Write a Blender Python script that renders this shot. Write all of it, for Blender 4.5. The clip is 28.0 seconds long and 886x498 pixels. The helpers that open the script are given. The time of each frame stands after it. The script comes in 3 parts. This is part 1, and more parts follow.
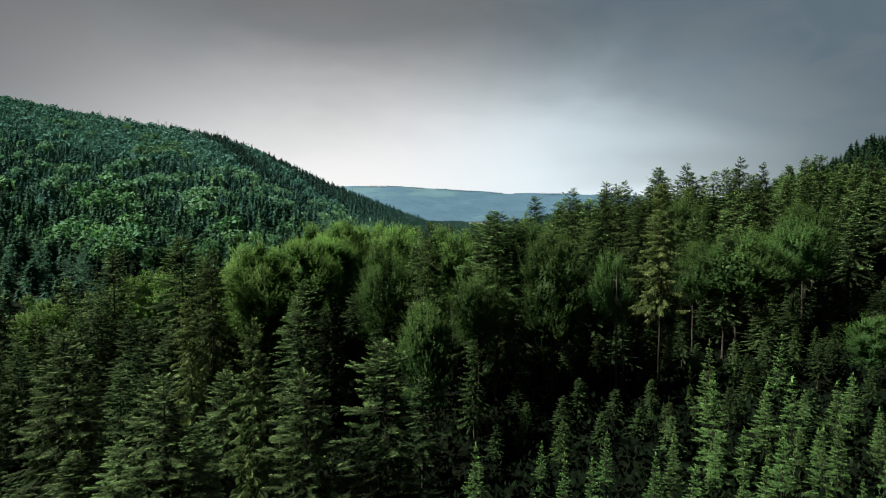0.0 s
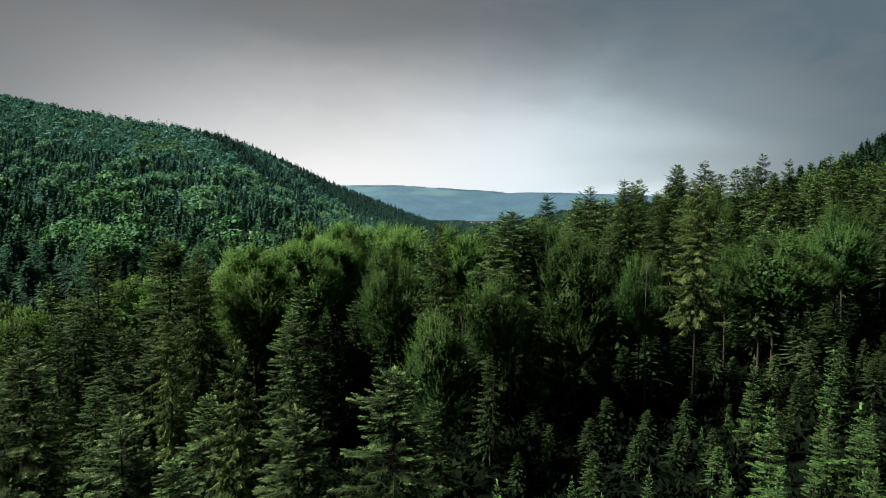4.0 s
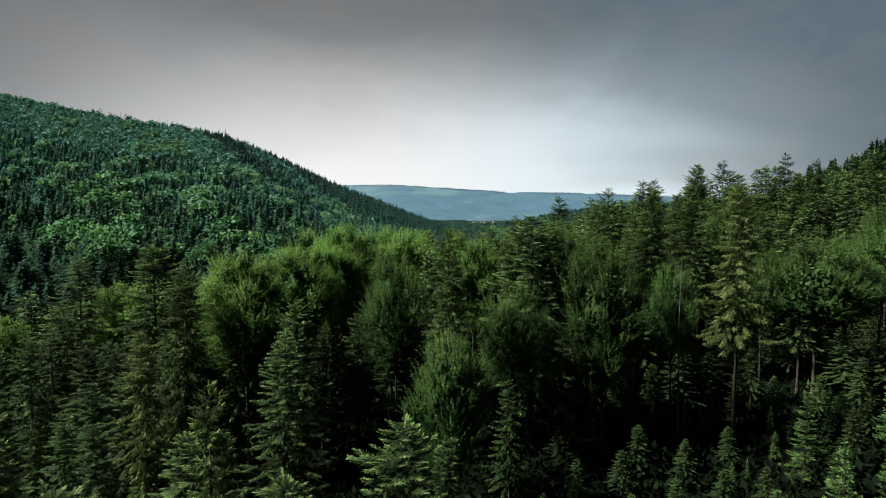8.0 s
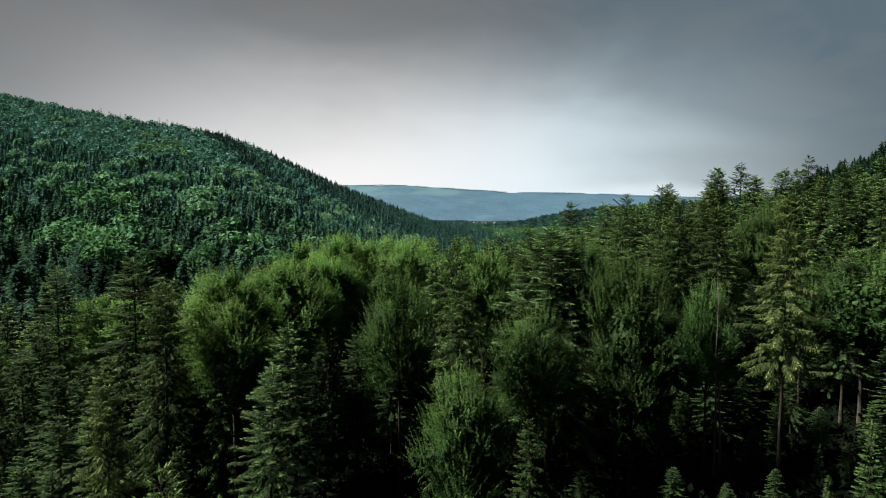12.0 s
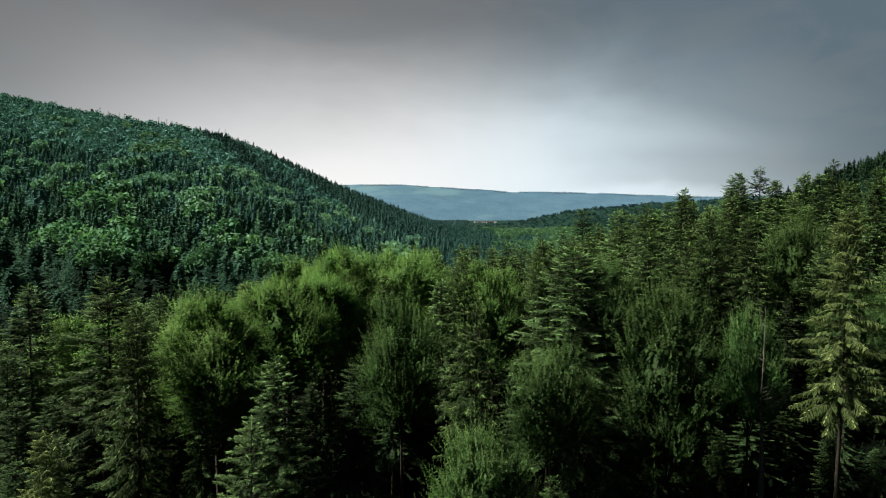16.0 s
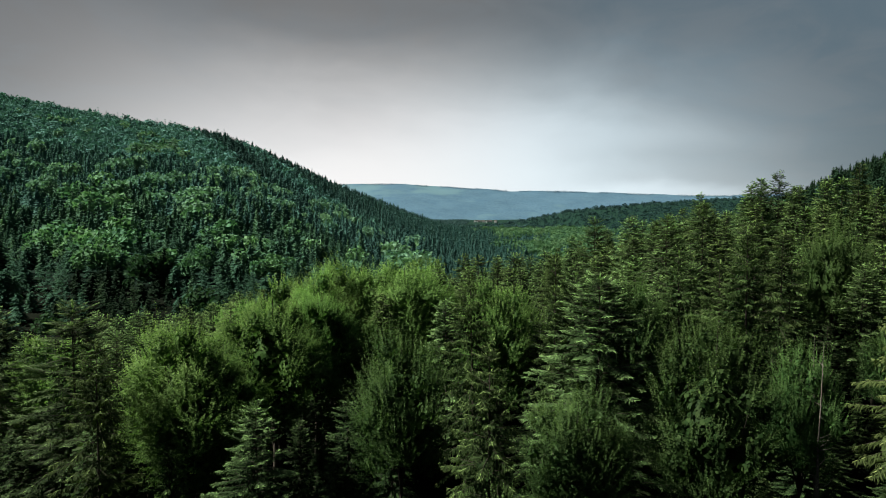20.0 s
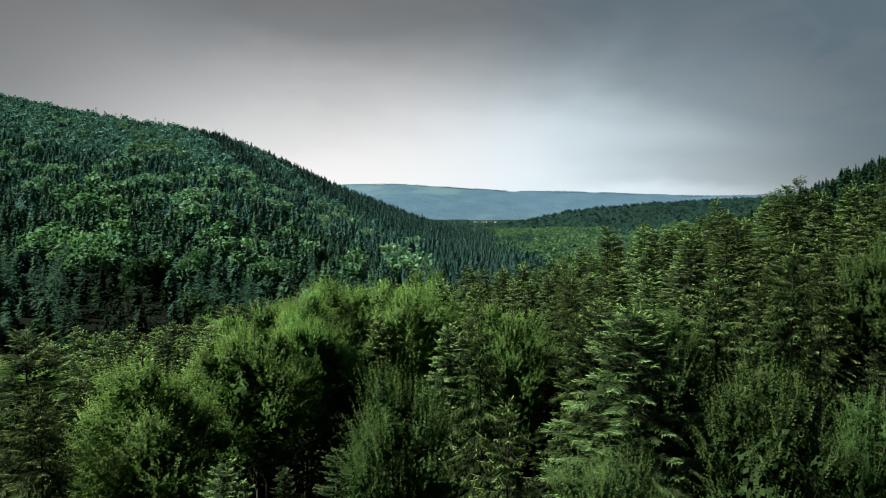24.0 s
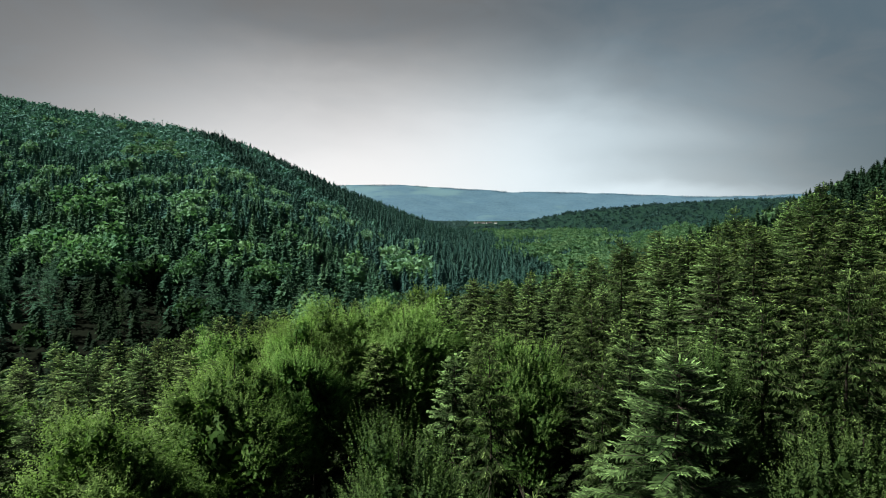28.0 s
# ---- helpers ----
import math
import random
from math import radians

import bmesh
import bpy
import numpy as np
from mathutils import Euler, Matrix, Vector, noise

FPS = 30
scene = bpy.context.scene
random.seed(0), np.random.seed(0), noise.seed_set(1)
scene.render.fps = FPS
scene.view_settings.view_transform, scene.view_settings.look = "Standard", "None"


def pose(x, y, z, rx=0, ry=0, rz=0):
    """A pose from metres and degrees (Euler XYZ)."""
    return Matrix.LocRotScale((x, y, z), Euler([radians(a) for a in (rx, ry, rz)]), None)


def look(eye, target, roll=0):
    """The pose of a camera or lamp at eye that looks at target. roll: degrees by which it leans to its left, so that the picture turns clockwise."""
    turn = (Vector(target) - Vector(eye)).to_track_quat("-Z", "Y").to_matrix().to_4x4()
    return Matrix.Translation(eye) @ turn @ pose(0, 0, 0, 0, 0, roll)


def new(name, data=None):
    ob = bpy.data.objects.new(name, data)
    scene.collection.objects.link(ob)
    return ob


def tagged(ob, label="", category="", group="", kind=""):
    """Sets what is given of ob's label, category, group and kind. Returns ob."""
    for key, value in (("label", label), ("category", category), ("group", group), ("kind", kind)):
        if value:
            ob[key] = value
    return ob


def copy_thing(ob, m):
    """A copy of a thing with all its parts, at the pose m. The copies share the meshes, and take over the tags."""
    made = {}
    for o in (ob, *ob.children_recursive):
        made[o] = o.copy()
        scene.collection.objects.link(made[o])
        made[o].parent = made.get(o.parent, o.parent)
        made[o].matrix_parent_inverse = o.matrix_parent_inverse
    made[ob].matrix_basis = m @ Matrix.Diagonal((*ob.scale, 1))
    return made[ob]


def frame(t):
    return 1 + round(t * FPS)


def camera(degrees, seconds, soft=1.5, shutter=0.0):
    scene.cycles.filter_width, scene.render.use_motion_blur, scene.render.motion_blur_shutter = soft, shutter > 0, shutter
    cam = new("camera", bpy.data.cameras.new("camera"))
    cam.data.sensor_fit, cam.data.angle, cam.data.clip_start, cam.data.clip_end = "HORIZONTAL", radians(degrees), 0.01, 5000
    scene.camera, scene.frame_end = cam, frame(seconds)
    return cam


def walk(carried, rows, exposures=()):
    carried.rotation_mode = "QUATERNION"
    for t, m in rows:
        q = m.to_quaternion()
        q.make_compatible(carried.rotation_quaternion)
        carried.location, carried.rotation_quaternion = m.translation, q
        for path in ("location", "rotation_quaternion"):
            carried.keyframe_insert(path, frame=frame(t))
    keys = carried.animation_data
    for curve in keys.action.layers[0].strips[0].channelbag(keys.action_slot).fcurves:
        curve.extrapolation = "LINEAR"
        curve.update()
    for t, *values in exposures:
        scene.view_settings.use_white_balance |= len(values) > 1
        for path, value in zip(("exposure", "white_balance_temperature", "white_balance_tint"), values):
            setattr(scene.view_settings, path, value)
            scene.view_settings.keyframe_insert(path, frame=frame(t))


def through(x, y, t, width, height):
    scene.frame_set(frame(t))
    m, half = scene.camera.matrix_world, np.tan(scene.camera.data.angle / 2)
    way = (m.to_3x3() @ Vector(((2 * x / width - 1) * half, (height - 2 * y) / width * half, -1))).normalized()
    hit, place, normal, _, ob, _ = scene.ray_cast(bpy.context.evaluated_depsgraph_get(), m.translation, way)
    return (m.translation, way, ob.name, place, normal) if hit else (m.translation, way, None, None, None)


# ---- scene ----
# seconds, x, y, z, tilt, roll, turn
PATH = [
    (0, 0.00, 0.00, 30.00, 86.576, -0.002, -0.089),
    (2, -0.62, 4.34, 30.03, 86.540, 0.028, -0.034),
    (4, -1.25, 8.60, 30.12, 86.510, 0.047, 0.015),
    (6, -1.89, 12.75, 30.33, 86.488, 0.053, 0.056),
    (8, -2.45, 16.85, 30.69, 86.477, 0.059, 0.098),
    (10, -2.90, 20.91, 31.23, 86.474, 0.067, 0.142),
    (12, -3.28, 24.90, 31.95, 86.467, 0.071, 0.181),
    (14, -3.64, 28.91, 32.78, 86.447, 0.062, 0.208),
    (16, -4.00, 33.03, 33.63, 86.408, 0.036, 0.218),
    (18, -4.30, 37.16, 34.47, 86.361, 0.000, 0.215),
    (20, -4.50, 41.22, 35.29, 86.320, -0.035, 0.206),
    (22, -4.70, 45.31, 36.08, 86.302, -0.059, 0.195),
    (24, -4.93, 49.38, 36.85, 86.309, -0.070, 0.185),
    (26, -5.16, 53.27, 37.60, 86.334, -0.070, 0.176),
    (28, -5.40, 57.00, 38.34, 86.367, -0.066, 0.168),
]
cam = camera(68, 28.0, 0.8)
walk(cam, [(t, pose(x, y, z, rx, 0, rz) @ pose(0, 0, 0, 0, 0, roll)) for t, x, y, z, rx, roll, rz in PATH])

# ---- world, sun and exposure ----
SUN_AZ, SUN_EL = radians(-92), radians(45)   # azimuth from +y towards +x, height
sun_way = Vector((math.sin(SUN_AZ) * math.cos(SUN_EL), math.cos(SUN_AZ) * math.cos(SUN_EL), math.sin(SUN_EL)))
sun_data = bpy.data.lights.new("sun", "SUN")
sun_data.energy, sun_data.angle, sun_data.color = 5.0, radians(4), (1.0, 0.95, 0.82)
sun = new("sun", sun_data)
sun.matrix_world = look(tuple(sun_way * 300), (0, 0, 0))

world = bpy.data.worlds.new("overcast_sky")
scene.world = world
world.use_nodes = True


def wire(tree):
    """Short ways to add nodes to a node tree."""
    nodes, links = tree.nodes, tree.links

    def add(kind):
        return nodes.new(kind)

    def put(socket, value):
        if isinstance(value, bpy.types.NodeSocket):
            links.new(value, socket)
        else:
            socket.default_value = value

    def calc(op, a, b=0.0, c=0.0, clamp=False):
        n = nodes.new("ShaderNodeMath")
        n.operation, n.use_clamp = op, clamp
        for i, v in enumerate((a, b, c)):
            put(n.inputs[i], v)
        return n.outputs[0]

    def blend(f, a, b, mode="MIX"):
        n = nodes.new("ShaderNodeMix")
        n.data_type, n.blend_type = "RGBA", mode
        put(n.inputs[0], f)
        put(n.inputs[6], a)
        put(n.inputs[7], b)
        return n.outputs[2]

    def noisy(vector, scale, detail=4.0, rough=0.55, distort=0.0):
        n = nodes.new("ShaderNodeTexNoise")
        links.new(vector, n.inputs["Vector"])
        n.inputs["Scale"].default_value, n.inputs["Detail"].default_value = scale, detail
        n.inputs["Roughness"].default_value, n.inputs["Distortion"].default_value = rough, distort
        return n.outputs["Fac"]

    def span(value, a, b, lo=0.0, hi=1.0, smooth=True):
        n = nodes.new("ShaderNodeMapRange")
        n.interpolation_type = "SMOOTHSTEP" if smooth else "LINEAR"
        put(n.inputs[0], value)
        for i, v in enumerate((a, b, lo, hi)):
            n.inputs[i + 1].default_value = v
        return n.outputs[0]

    return nodes, links, add, calc, blend, noisy, span


def build_sky():
    world.node_tree.nodes.clear()
    nodes, links, add, calc, blend, noisy, span = wire(world.node_tree)
    way = add("ShaderNodeTexCoord").outputs["Generated"]
    xyz = add("ShaderNodeSeparateXYZ")
    links.new(way, xyz.inputs[0])
    x, y, z = xyz.outputs
    az = calc("ARCTAN2", x, y)                       # 0 straight ahead, positive to the east
    stretch = add("ShaderNodeMapping")
    stretch.inputs["Scale"].default_value = (1.0, 1.0, 2.4)
    links.new(way, stretch.inputs[0])
    soft = noisy(stretch.outputs[0], 2.6, 5, 0.5, 0.4)
    fine = noisy(stretch.outputs[0], 7.0, 6, 0.55, 0.6)
    ripple = calc("ADD", calc("MULTIPLY", calc("SUBTRACT", soft, 0.5), 0.10), calc("MULTIPLY", calc("SUBTRACT", fine, 0.5), 0.03))
    # the bright gap between the cloud deck and the hills
    up = calc("ADD", z, ripple)
    low = span(up, 0.30, 0.02)
    side = calc("ADD", az, calc("MULTIPLY", ripple, 1.5))
    west = span(side, -0.74, -0.20)
    east = span(calc("ADD", side, calc("MULTIPLY", z, 1.0)), 0.74, 0.22)
    gap = calc("MULTIPLY", calc("MULTIPLY", west, east), low)
    streak = calc("MULTIPLY", span(up, 0.060, 0.035), span(az, 0.52, 0.30))
    gap = calc("MAXIMUM", gap, calc("MULTIPLY", streak, 0.62))
    deck = blend(span(az, -0.05, 0.30), (0.042, 0.0415, 0.040, 1), (0.0255, 0.036, 0.043, 1))
    deck = blend(calc("MULTIPLY", span(fine, 0.35, 0.7), 0.5), deck, (0.044, 0.049, 0.052, 1))
    glow = blend(span(az, -0.15, 0.25), (0.236, 0.235, 0.235, 1), (0.194, 0.225, 0.241, 1))
    # a grey bank hanging low in the east
    bank = calc("MULTIPLY", calc("MULTIPLY", span(side, 0.10, 0.34), span(up, 0.105, 0.07)), span(up, 0.018, 0.045))
    gap = calc("MULTIPLY", gap, calc("SUBTRACT", 1.0, calc("MULTIPLY", bank, 0.3)))
    cloud = blend(gap, deck, glow)
    # unseen sky, its tone set to shape the light: lighter overhead, dark behind
    cloud = blend(span(z, 0.34, 0.8), cloud, (0.074, 0.082, 0.088, 1))
    cloud = blend(span(y, 0.35, -0.1), cloud, (0.010, 0.014, 0.017, 1))
    nishita = add("ShaderNodeTexSky")
    nishita.sky_type, nishita.sun_disc = "NISHITA", False
    nishita.sun_elevation, nishita.sun_rotation = SUN_EL, SUN_AZ
    clear = blend(1.0, nishita.outputs[0], (0.04, 0.04, 0.04, 1), "MULTIPLY")
    colour = blend(0.96, clear, cloud)
    back = add("ShaderNodeBackground")
    links.new(colour, back.inputs[0])
    out = add("ShaderNodeOutputWorld")
    links.new(back.outputs[0], out.inputs[0])


build_sky()
scene.view_settings.exposure = 2.0


# ---- materials ----
def foliage(name, dark, light, fresh, gloss=0.55, through=0.28, patch=0.05, grain=0.9):
    """Needles or leaves: the shade changes from tree to tree, from spray to spray and over a few metres."""
    m = bpy.data.materials.new(name)
    m.use_nodes = True
    m.node_tree.nodes.clear()
    nodes, links, add, calc, blend, noisy, span = wire(m.node_tree)
    geo = add("ShaderNodeNewGeometry")
    who = add("ShaderNodeObjectInfo")
    place = geo.outputs["Position"]
    broad = noisy(place, patch, 3)
    small = noisy(place, grain, 4)
    base = blend(span(small, 0.3, 0.72), (*dark, 1), (*light, 1))
    base = blend(calc("MULTIPLY", span(broad, 0.42, 0.7), 0.2), base, (*fresh, 1))
    base = blend(calc("MULTIPLY", calc("POWER", geo.outputs["Random Per Island"], 3.0), 0.22), base, (*fresh, 1))
    # fresh shoots; light on tips and crown tops is put into the same tone
    lit_growth = add("ShaderNodeAttribute")
    lit_growth.attribute_name = "growth_and_light"
    base = blend(calc("MULTIPLY", lit_growth.outputs["Fac"], 0.85, clamp=True), base, (*[1.25 * v for v in fresh], 1))
    tone = add("ShaderNodeHueSaturation")
    links.new(base, tone.inputs["Color"])
    links.new(span(who.outputs["Random"], 0, 1, 0.490, 0.506, False), tone.inputs["Hue"])
    links.new(span(who.outputs["Random"], 0, 1, 0.70, 1.22, False), tone.inputs["Value"])
    face = add("ShaderNodeBsdfPrincipled")
    face.inputs["Roughness"].default_value = gloss
    face.inputs["Specular IOR Level"].default_value = 0.03
    leaf = add("ShaderNodeBsdfTranslucent")
    links.new(tone.outputs[0], face.inputs["Base Color"])
    links.new(blend(1.0, tone.outputs[0], (1.0, 1.2, 0.7, 1), "MULTIPLY"), leaf.inputs[0])
    mix = add("ShaderNodeMixShader")
    mix.inputs[0].default_value = through
    links.new(face.outputs[0], mix.inputs[1])
    links.new(leaf.outputs[0], mix.inputs[2])
    links.new(mix.outputs[0], add("ShaderNodeOutputMaterial").inputs[0])
    return m


def rough_stuff(name, a, b, scale, bump=0.3, rough=0.9, fleck=None, fleck_scale=1.0, beyond=None):
    m = bpy.data.materials.new(name)
    m.use_nodes = True
    m.node_tree.nodes.clear()
    nodes, links, add, calc, blend, noisy, span = wire(m.node_tree)
    place = add("ShaderNodeNewGeometry").outputs["Position"]
    n1, n2 = noisy(place, scale, 6, 0.6), noisy(place, scale * 7.3, 5, 0.6)
    base = blend(span(n1, 0.3, 0.7), (*a, 1), (*b, 1))
    base = blend(calc("MULTIPLY", span(n2, 0.4, 0.75), 0.5), base, (*[0.6 * v for v in a], 1))
    if fleck:
        where = span(noisy(place, fleck_scale, 3), 0.56, 0.66)
        if beyond:      # greener ground up the valley: haze-lifted gaps painted in, nearer ground kept shade-dark
            north = add("ShaderNodeSeparateXYZ")
            links.new(place, north.inputs[0])
            where = calc("MULTIPLY", span(north.outputs[1], beyond, beyond + 120), span(n2, 0.2, 0.6, 0.55, 1.0))
        base = blend(where, base, (*fleck, 1))
    face = add("ShaderNodeBsdfPrincipled")
    face.inputs["Roughness"].default_value = rough
    face.inputs["Specular IOR Level"].default_value = 0.02
    links.new(base, face.inputs["Base Color"])
    lift = add("ShaderNodeBump")
    lift.inputs["Strength"].default_value, lift.inputs["Distance"].default_value = bump, 0.6 / scale * 0.1
    links.new(calc("ADD", n1, calc("MULTIPLY", n2, 0.4)), lift.inputs["Height"])
    links.new(lift.outputs[0], face.inputs["Normal"])
    links.new(face.outputs[0], add("ShaderNodeOutputMaterial").inputs[0])
    return m


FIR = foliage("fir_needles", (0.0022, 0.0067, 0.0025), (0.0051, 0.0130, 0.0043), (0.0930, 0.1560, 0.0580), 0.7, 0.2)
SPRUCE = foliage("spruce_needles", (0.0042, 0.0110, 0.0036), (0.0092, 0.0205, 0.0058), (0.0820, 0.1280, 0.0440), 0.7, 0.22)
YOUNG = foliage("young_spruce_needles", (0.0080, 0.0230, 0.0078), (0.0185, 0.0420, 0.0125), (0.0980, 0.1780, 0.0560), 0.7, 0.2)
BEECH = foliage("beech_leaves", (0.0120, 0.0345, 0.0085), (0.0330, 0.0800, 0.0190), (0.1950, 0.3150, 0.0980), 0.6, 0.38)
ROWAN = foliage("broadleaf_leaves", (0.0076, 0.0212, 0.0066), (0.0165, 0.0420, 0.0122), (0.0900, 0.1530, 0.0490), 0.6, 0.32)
# shade under the tall trees put into the shrub colour
SHADED_SHRUB = foliage("shaded_shrub_leaves", (0.0007, 0.0022, 0.0009), (0.0013, 0.0036, 0.0014), (0.003, 0.006, 0.0025), 0.9, 0.1)
# upper hillside trees: teal haze put into the needle and leaf colours
HAZY_FIR = foliage("hazy_conifer_needles", (0.0310, 0.0840, 0.0800), (0.0375, 0.0960, 0.0860), (0.0480, 0.1110, 0.0920), 0.8, 0.15, 0.012, 0.13)
HAZY_LEAF = foliage("hazy_broadleaf_leaves", (0.0420, 0.1040, 0.0780), (0.0580, 0.1260, 0.0870), (0.0860, 0.1580, 0.1000), 0.8, 0.25, 0.012, 0.13)
# darker copies of needles and leaves, with the valley's shade in the colour
SHADED_FIR = foliage("shaded_conifer_needles", (0.0046, 0.0135, 0.0080), (0.0075, 0.0190, 0.0100), (0.0160, 0.0340, 0.0160), 0.8, 0.1, 0.012, 0.2)
SHADED_LEAF = foliage("shaded_broadleaf_leaves", (0.009, 0.028, 0.016), (0.016, 0.042, 0.020), (0.026, 0.056, 0.024), 0.8, 0.25, 0.02, 0.2)
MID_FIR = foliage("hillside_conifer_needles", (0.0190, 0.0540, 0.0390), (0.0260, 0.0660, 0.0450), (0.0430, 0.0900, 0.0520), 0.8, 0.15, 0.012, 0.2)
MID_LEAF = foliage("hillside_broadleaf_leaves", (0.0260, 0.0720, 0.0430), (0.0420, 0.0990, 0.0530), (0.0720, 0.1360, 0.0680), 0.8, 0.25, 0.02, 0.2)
# shade band along the hill's flank, and haze, put into the needle colour
HAZY_SHADE_FIR = foliage("hazy_shade_conifer_needles", (0.0145, 0.0415, 0.0385), (0.0178, 0.0475, 0.0430), (0.0230, 0.0550, 0.0460), 0.8, 0.1, 0.008, 0.1)
# cloud shadow on the far ridge, painted in as darker bluish needles
CLOUD_SHADE_FIR = foliage("cloud_shade_conifer_needles", (0.0100, 0.0265, 0.0280), (0.0120, 0.0300, 0.0310), (0.0145, 0.0340, 0.0330), 0.8, 0.1, 0.008, 0.1)
# haze blue put into the leaves of the furthest woods
BLUE_HAZE_LEAF = foliage("blue_haze_leaves", (0.0190, 0.0440, 0.0490), (0.0240, 0.0520, 0.0550), (0.0300, 0.0600, 0.0580), 0.8, 0.1, 0.008, 0.1)
LEAN = foliage("sparse_spruce_needles", (0.0150, 0.0270, 0.0085), (0.0280, 0.0450, 0.0140), (0.1050, 0.1360, 0.0500), 0.7, 0.28)
BARK = rough_stuff("bark", (0.016, 0.015, 0.012), (0.036, 0.033, 0.028), 2.2, 0.8)
DEAD = rough_stuff("dead_wood", (0.05, 0.047, 0.042), (0.085, 0.08, 0.072), 2.0, 0.6)
# nearby floor near black, with the shade under the trees in its colour
FLOOR = rough_stuff("shade_toned_floor", (0.0012, 0.0025, 0.0012), (0.0022, 0.0036, 0.0018), 0.25, 0.6, 0.95, (0.006, 0.018, 0.013), 0.006, 470)
# blue of the distant haze put into the hills' own colour
HAZE_RANGE = rough_stuff("hazy_far_forest", (0.033, 0.066, 0.098), (0.040, 0.076, 0.107), 0.012, 0.3, 0.95, (0.048, 0.088, 0.108), 0.0026)
WALLS = rough_stuff("white_render", (0.17, 0.18, 0.19), (0.22, 0.23, 0.24), 0.8, 0.1)
TILES = rough_stuff("roof_tiles", (0.045, 0.042, 0.042), (0.06, 0.055, 0.055), 1.5, 0.3)


# ---- terrain ----
def smooth(v):
    v = np.clip(v, 0, 1)
    return v * v * (3 - 2 * v)


WEST_X = (-1700, -1183, -904, -579, -428, -278, -66, 66, 240, 420)
WEST_Z = (338, 322, 266, 215, 153, 83, 0, -39, -123, -200)
EAST_X = (-150, 97, 372, 600, 890, 1400, 2200)
EAST_Z = (-110, -34, 24, 45, 62, 70, 90)
RANGE_X = (-2600, -700, -220, -40, 150, 255, 700, 1200, 1560, 2300)
RANGE_Z = (150, 165, 172, 148, 152, 128, 126, 108, 96, 120)


def west_hill(x, y):
    crest = np.interp(x * 1750 / np.maximum(y, 420), WEST_X, WEST_Z)
    rise = np.clip((y - 330) / 1420, 0, 1) ** 1.1
    return np.where(y < 1750, -52 + (crest + 52) * rise, crest - (y - 1750) * 0.28)


def east_spur(x, y):
    return np.interp(x, EAST_X, EAST_Z) - np.where(y < 2000, (2000 - y) * 0.19, (y - 2000) * 0.12)


def far_range(x, y):
    crest = sum(np.interp(x + d, RANGE_X, RANGE_Z) for d in (-150, -90, -30, 30, 90, 150)) / 6
    return crest - np.where(y < 3900, (3900 - y) * 0.215, (y - 3900) * 0.2)


def near_spur(x, y):
    z = 0.14 * np.clip(x, -60, 205) + 0.25 * np.minimum(x + 60, 0) + 0.42 * np.clip(x - 205, 0, 260) * smooth((y - 120) / 200)
    z = z - np.maximum(y - 170, 0) * (0.03 + 0.10 * (1 - smooth((x - 60) / 130))) - np.maximum(y - 480, 0) * 0.18
    return z + 0.6 * np.sin(x * 0.11 + 1) * np.sin(y * 0.09)


def ground_z(x, y):
    x, y = np.asarray(x, float), np.asarray(y, float)
    valley = -62 + np.clip((y - 600) / 1200, 0, 1) * 36 + 2.5 * np.sin(x * 0.006) * np.sin(y * 0.004)
    z = np.maximum.reduce([near_spur(x, y), valley, west_hill(x, y), east_spur(x, y)])
    return z


def mesh_of(name, verts, faces, material, smooth_faces=False, lit_growth=None):
    """A mesh from arrays: verts (n, 3), faces (m, 3 or 4)."""
    me = bpy.data.meshes.new(name)
    verts, faces = np.asarray(verts, np.float32), np.asarray(faces, np.int32)
    k = faces.shape[1]
    me.vertices.add(len(verts))
    me.vertices.foreach_set("co", verts.ravel())
    me.loops.add(faces.size)
    me.loops.foreach_set("vertex_index", faces.ravel())
    me.polygons.add(len(faces))
    me.polygons.foreach_set("loop_start", np.arange(0, faces.size, k, dtype=np.int32))
    me.update(calc_edges=True)
    me.polygons.foreach_set("use_smooth", np.full(len(faces), smooth_faces))
    if lit_growth is not None:
        me.attributes.new("growth_and_light", "FLOAT", "FACE").data.foreach_set("value", np.asarray(lit_growth, np.float32))
    me.materials.append(material)
    return me


def grid_sheet(name, xs, ys, height, material):
    gx, gy = np.meshgrid(xs, ys)
    verts = np.stack([gx, gy, height(gx, gy)], -1).reshape(-1, 3)
    w = len(xs)
    i = (np.arange(len(ys) - 1)[:, None] * w + np.arange(w - 1)[None]).ravel()
    return new(name, mesh_of(name, verts, np.stack([i, i + 1, i + w + 1, i + w], -1), material, True))


def spread(limit, first, count):
    """Even steps near zero that widen outwards."""
    s = np.linspace(-1, 1, count)
    return first * s * count / 2 + (limit - first * count / 2) * np.sign(s) * np.abs(s) ** 3


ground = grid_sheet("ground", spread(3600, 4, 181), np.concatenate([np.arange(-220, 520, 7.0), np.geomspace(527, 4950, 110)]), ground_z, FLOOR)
tagged(ground, "forest floor of a wooded valley between hills, shade painted in nearby", "ground", kind="structure")
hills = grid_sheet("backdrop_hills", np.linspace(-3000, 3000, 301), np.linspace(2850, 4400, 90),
                   lambda x, y: far_range(x, y) + 3 * np.sin(x * 0.021) * np.sin(y * 0.017 + x * 0.004), HAZE_RANGE)
tagged(hills, "long wooded hills in the distance, haze blue painted in", "hills", kind="structure")


# ---- trees ----
def part(name, mesh, parent, label=""):
    ob = new(name, mesh)
    ob.parent = parent
    return tagged(ob, label)


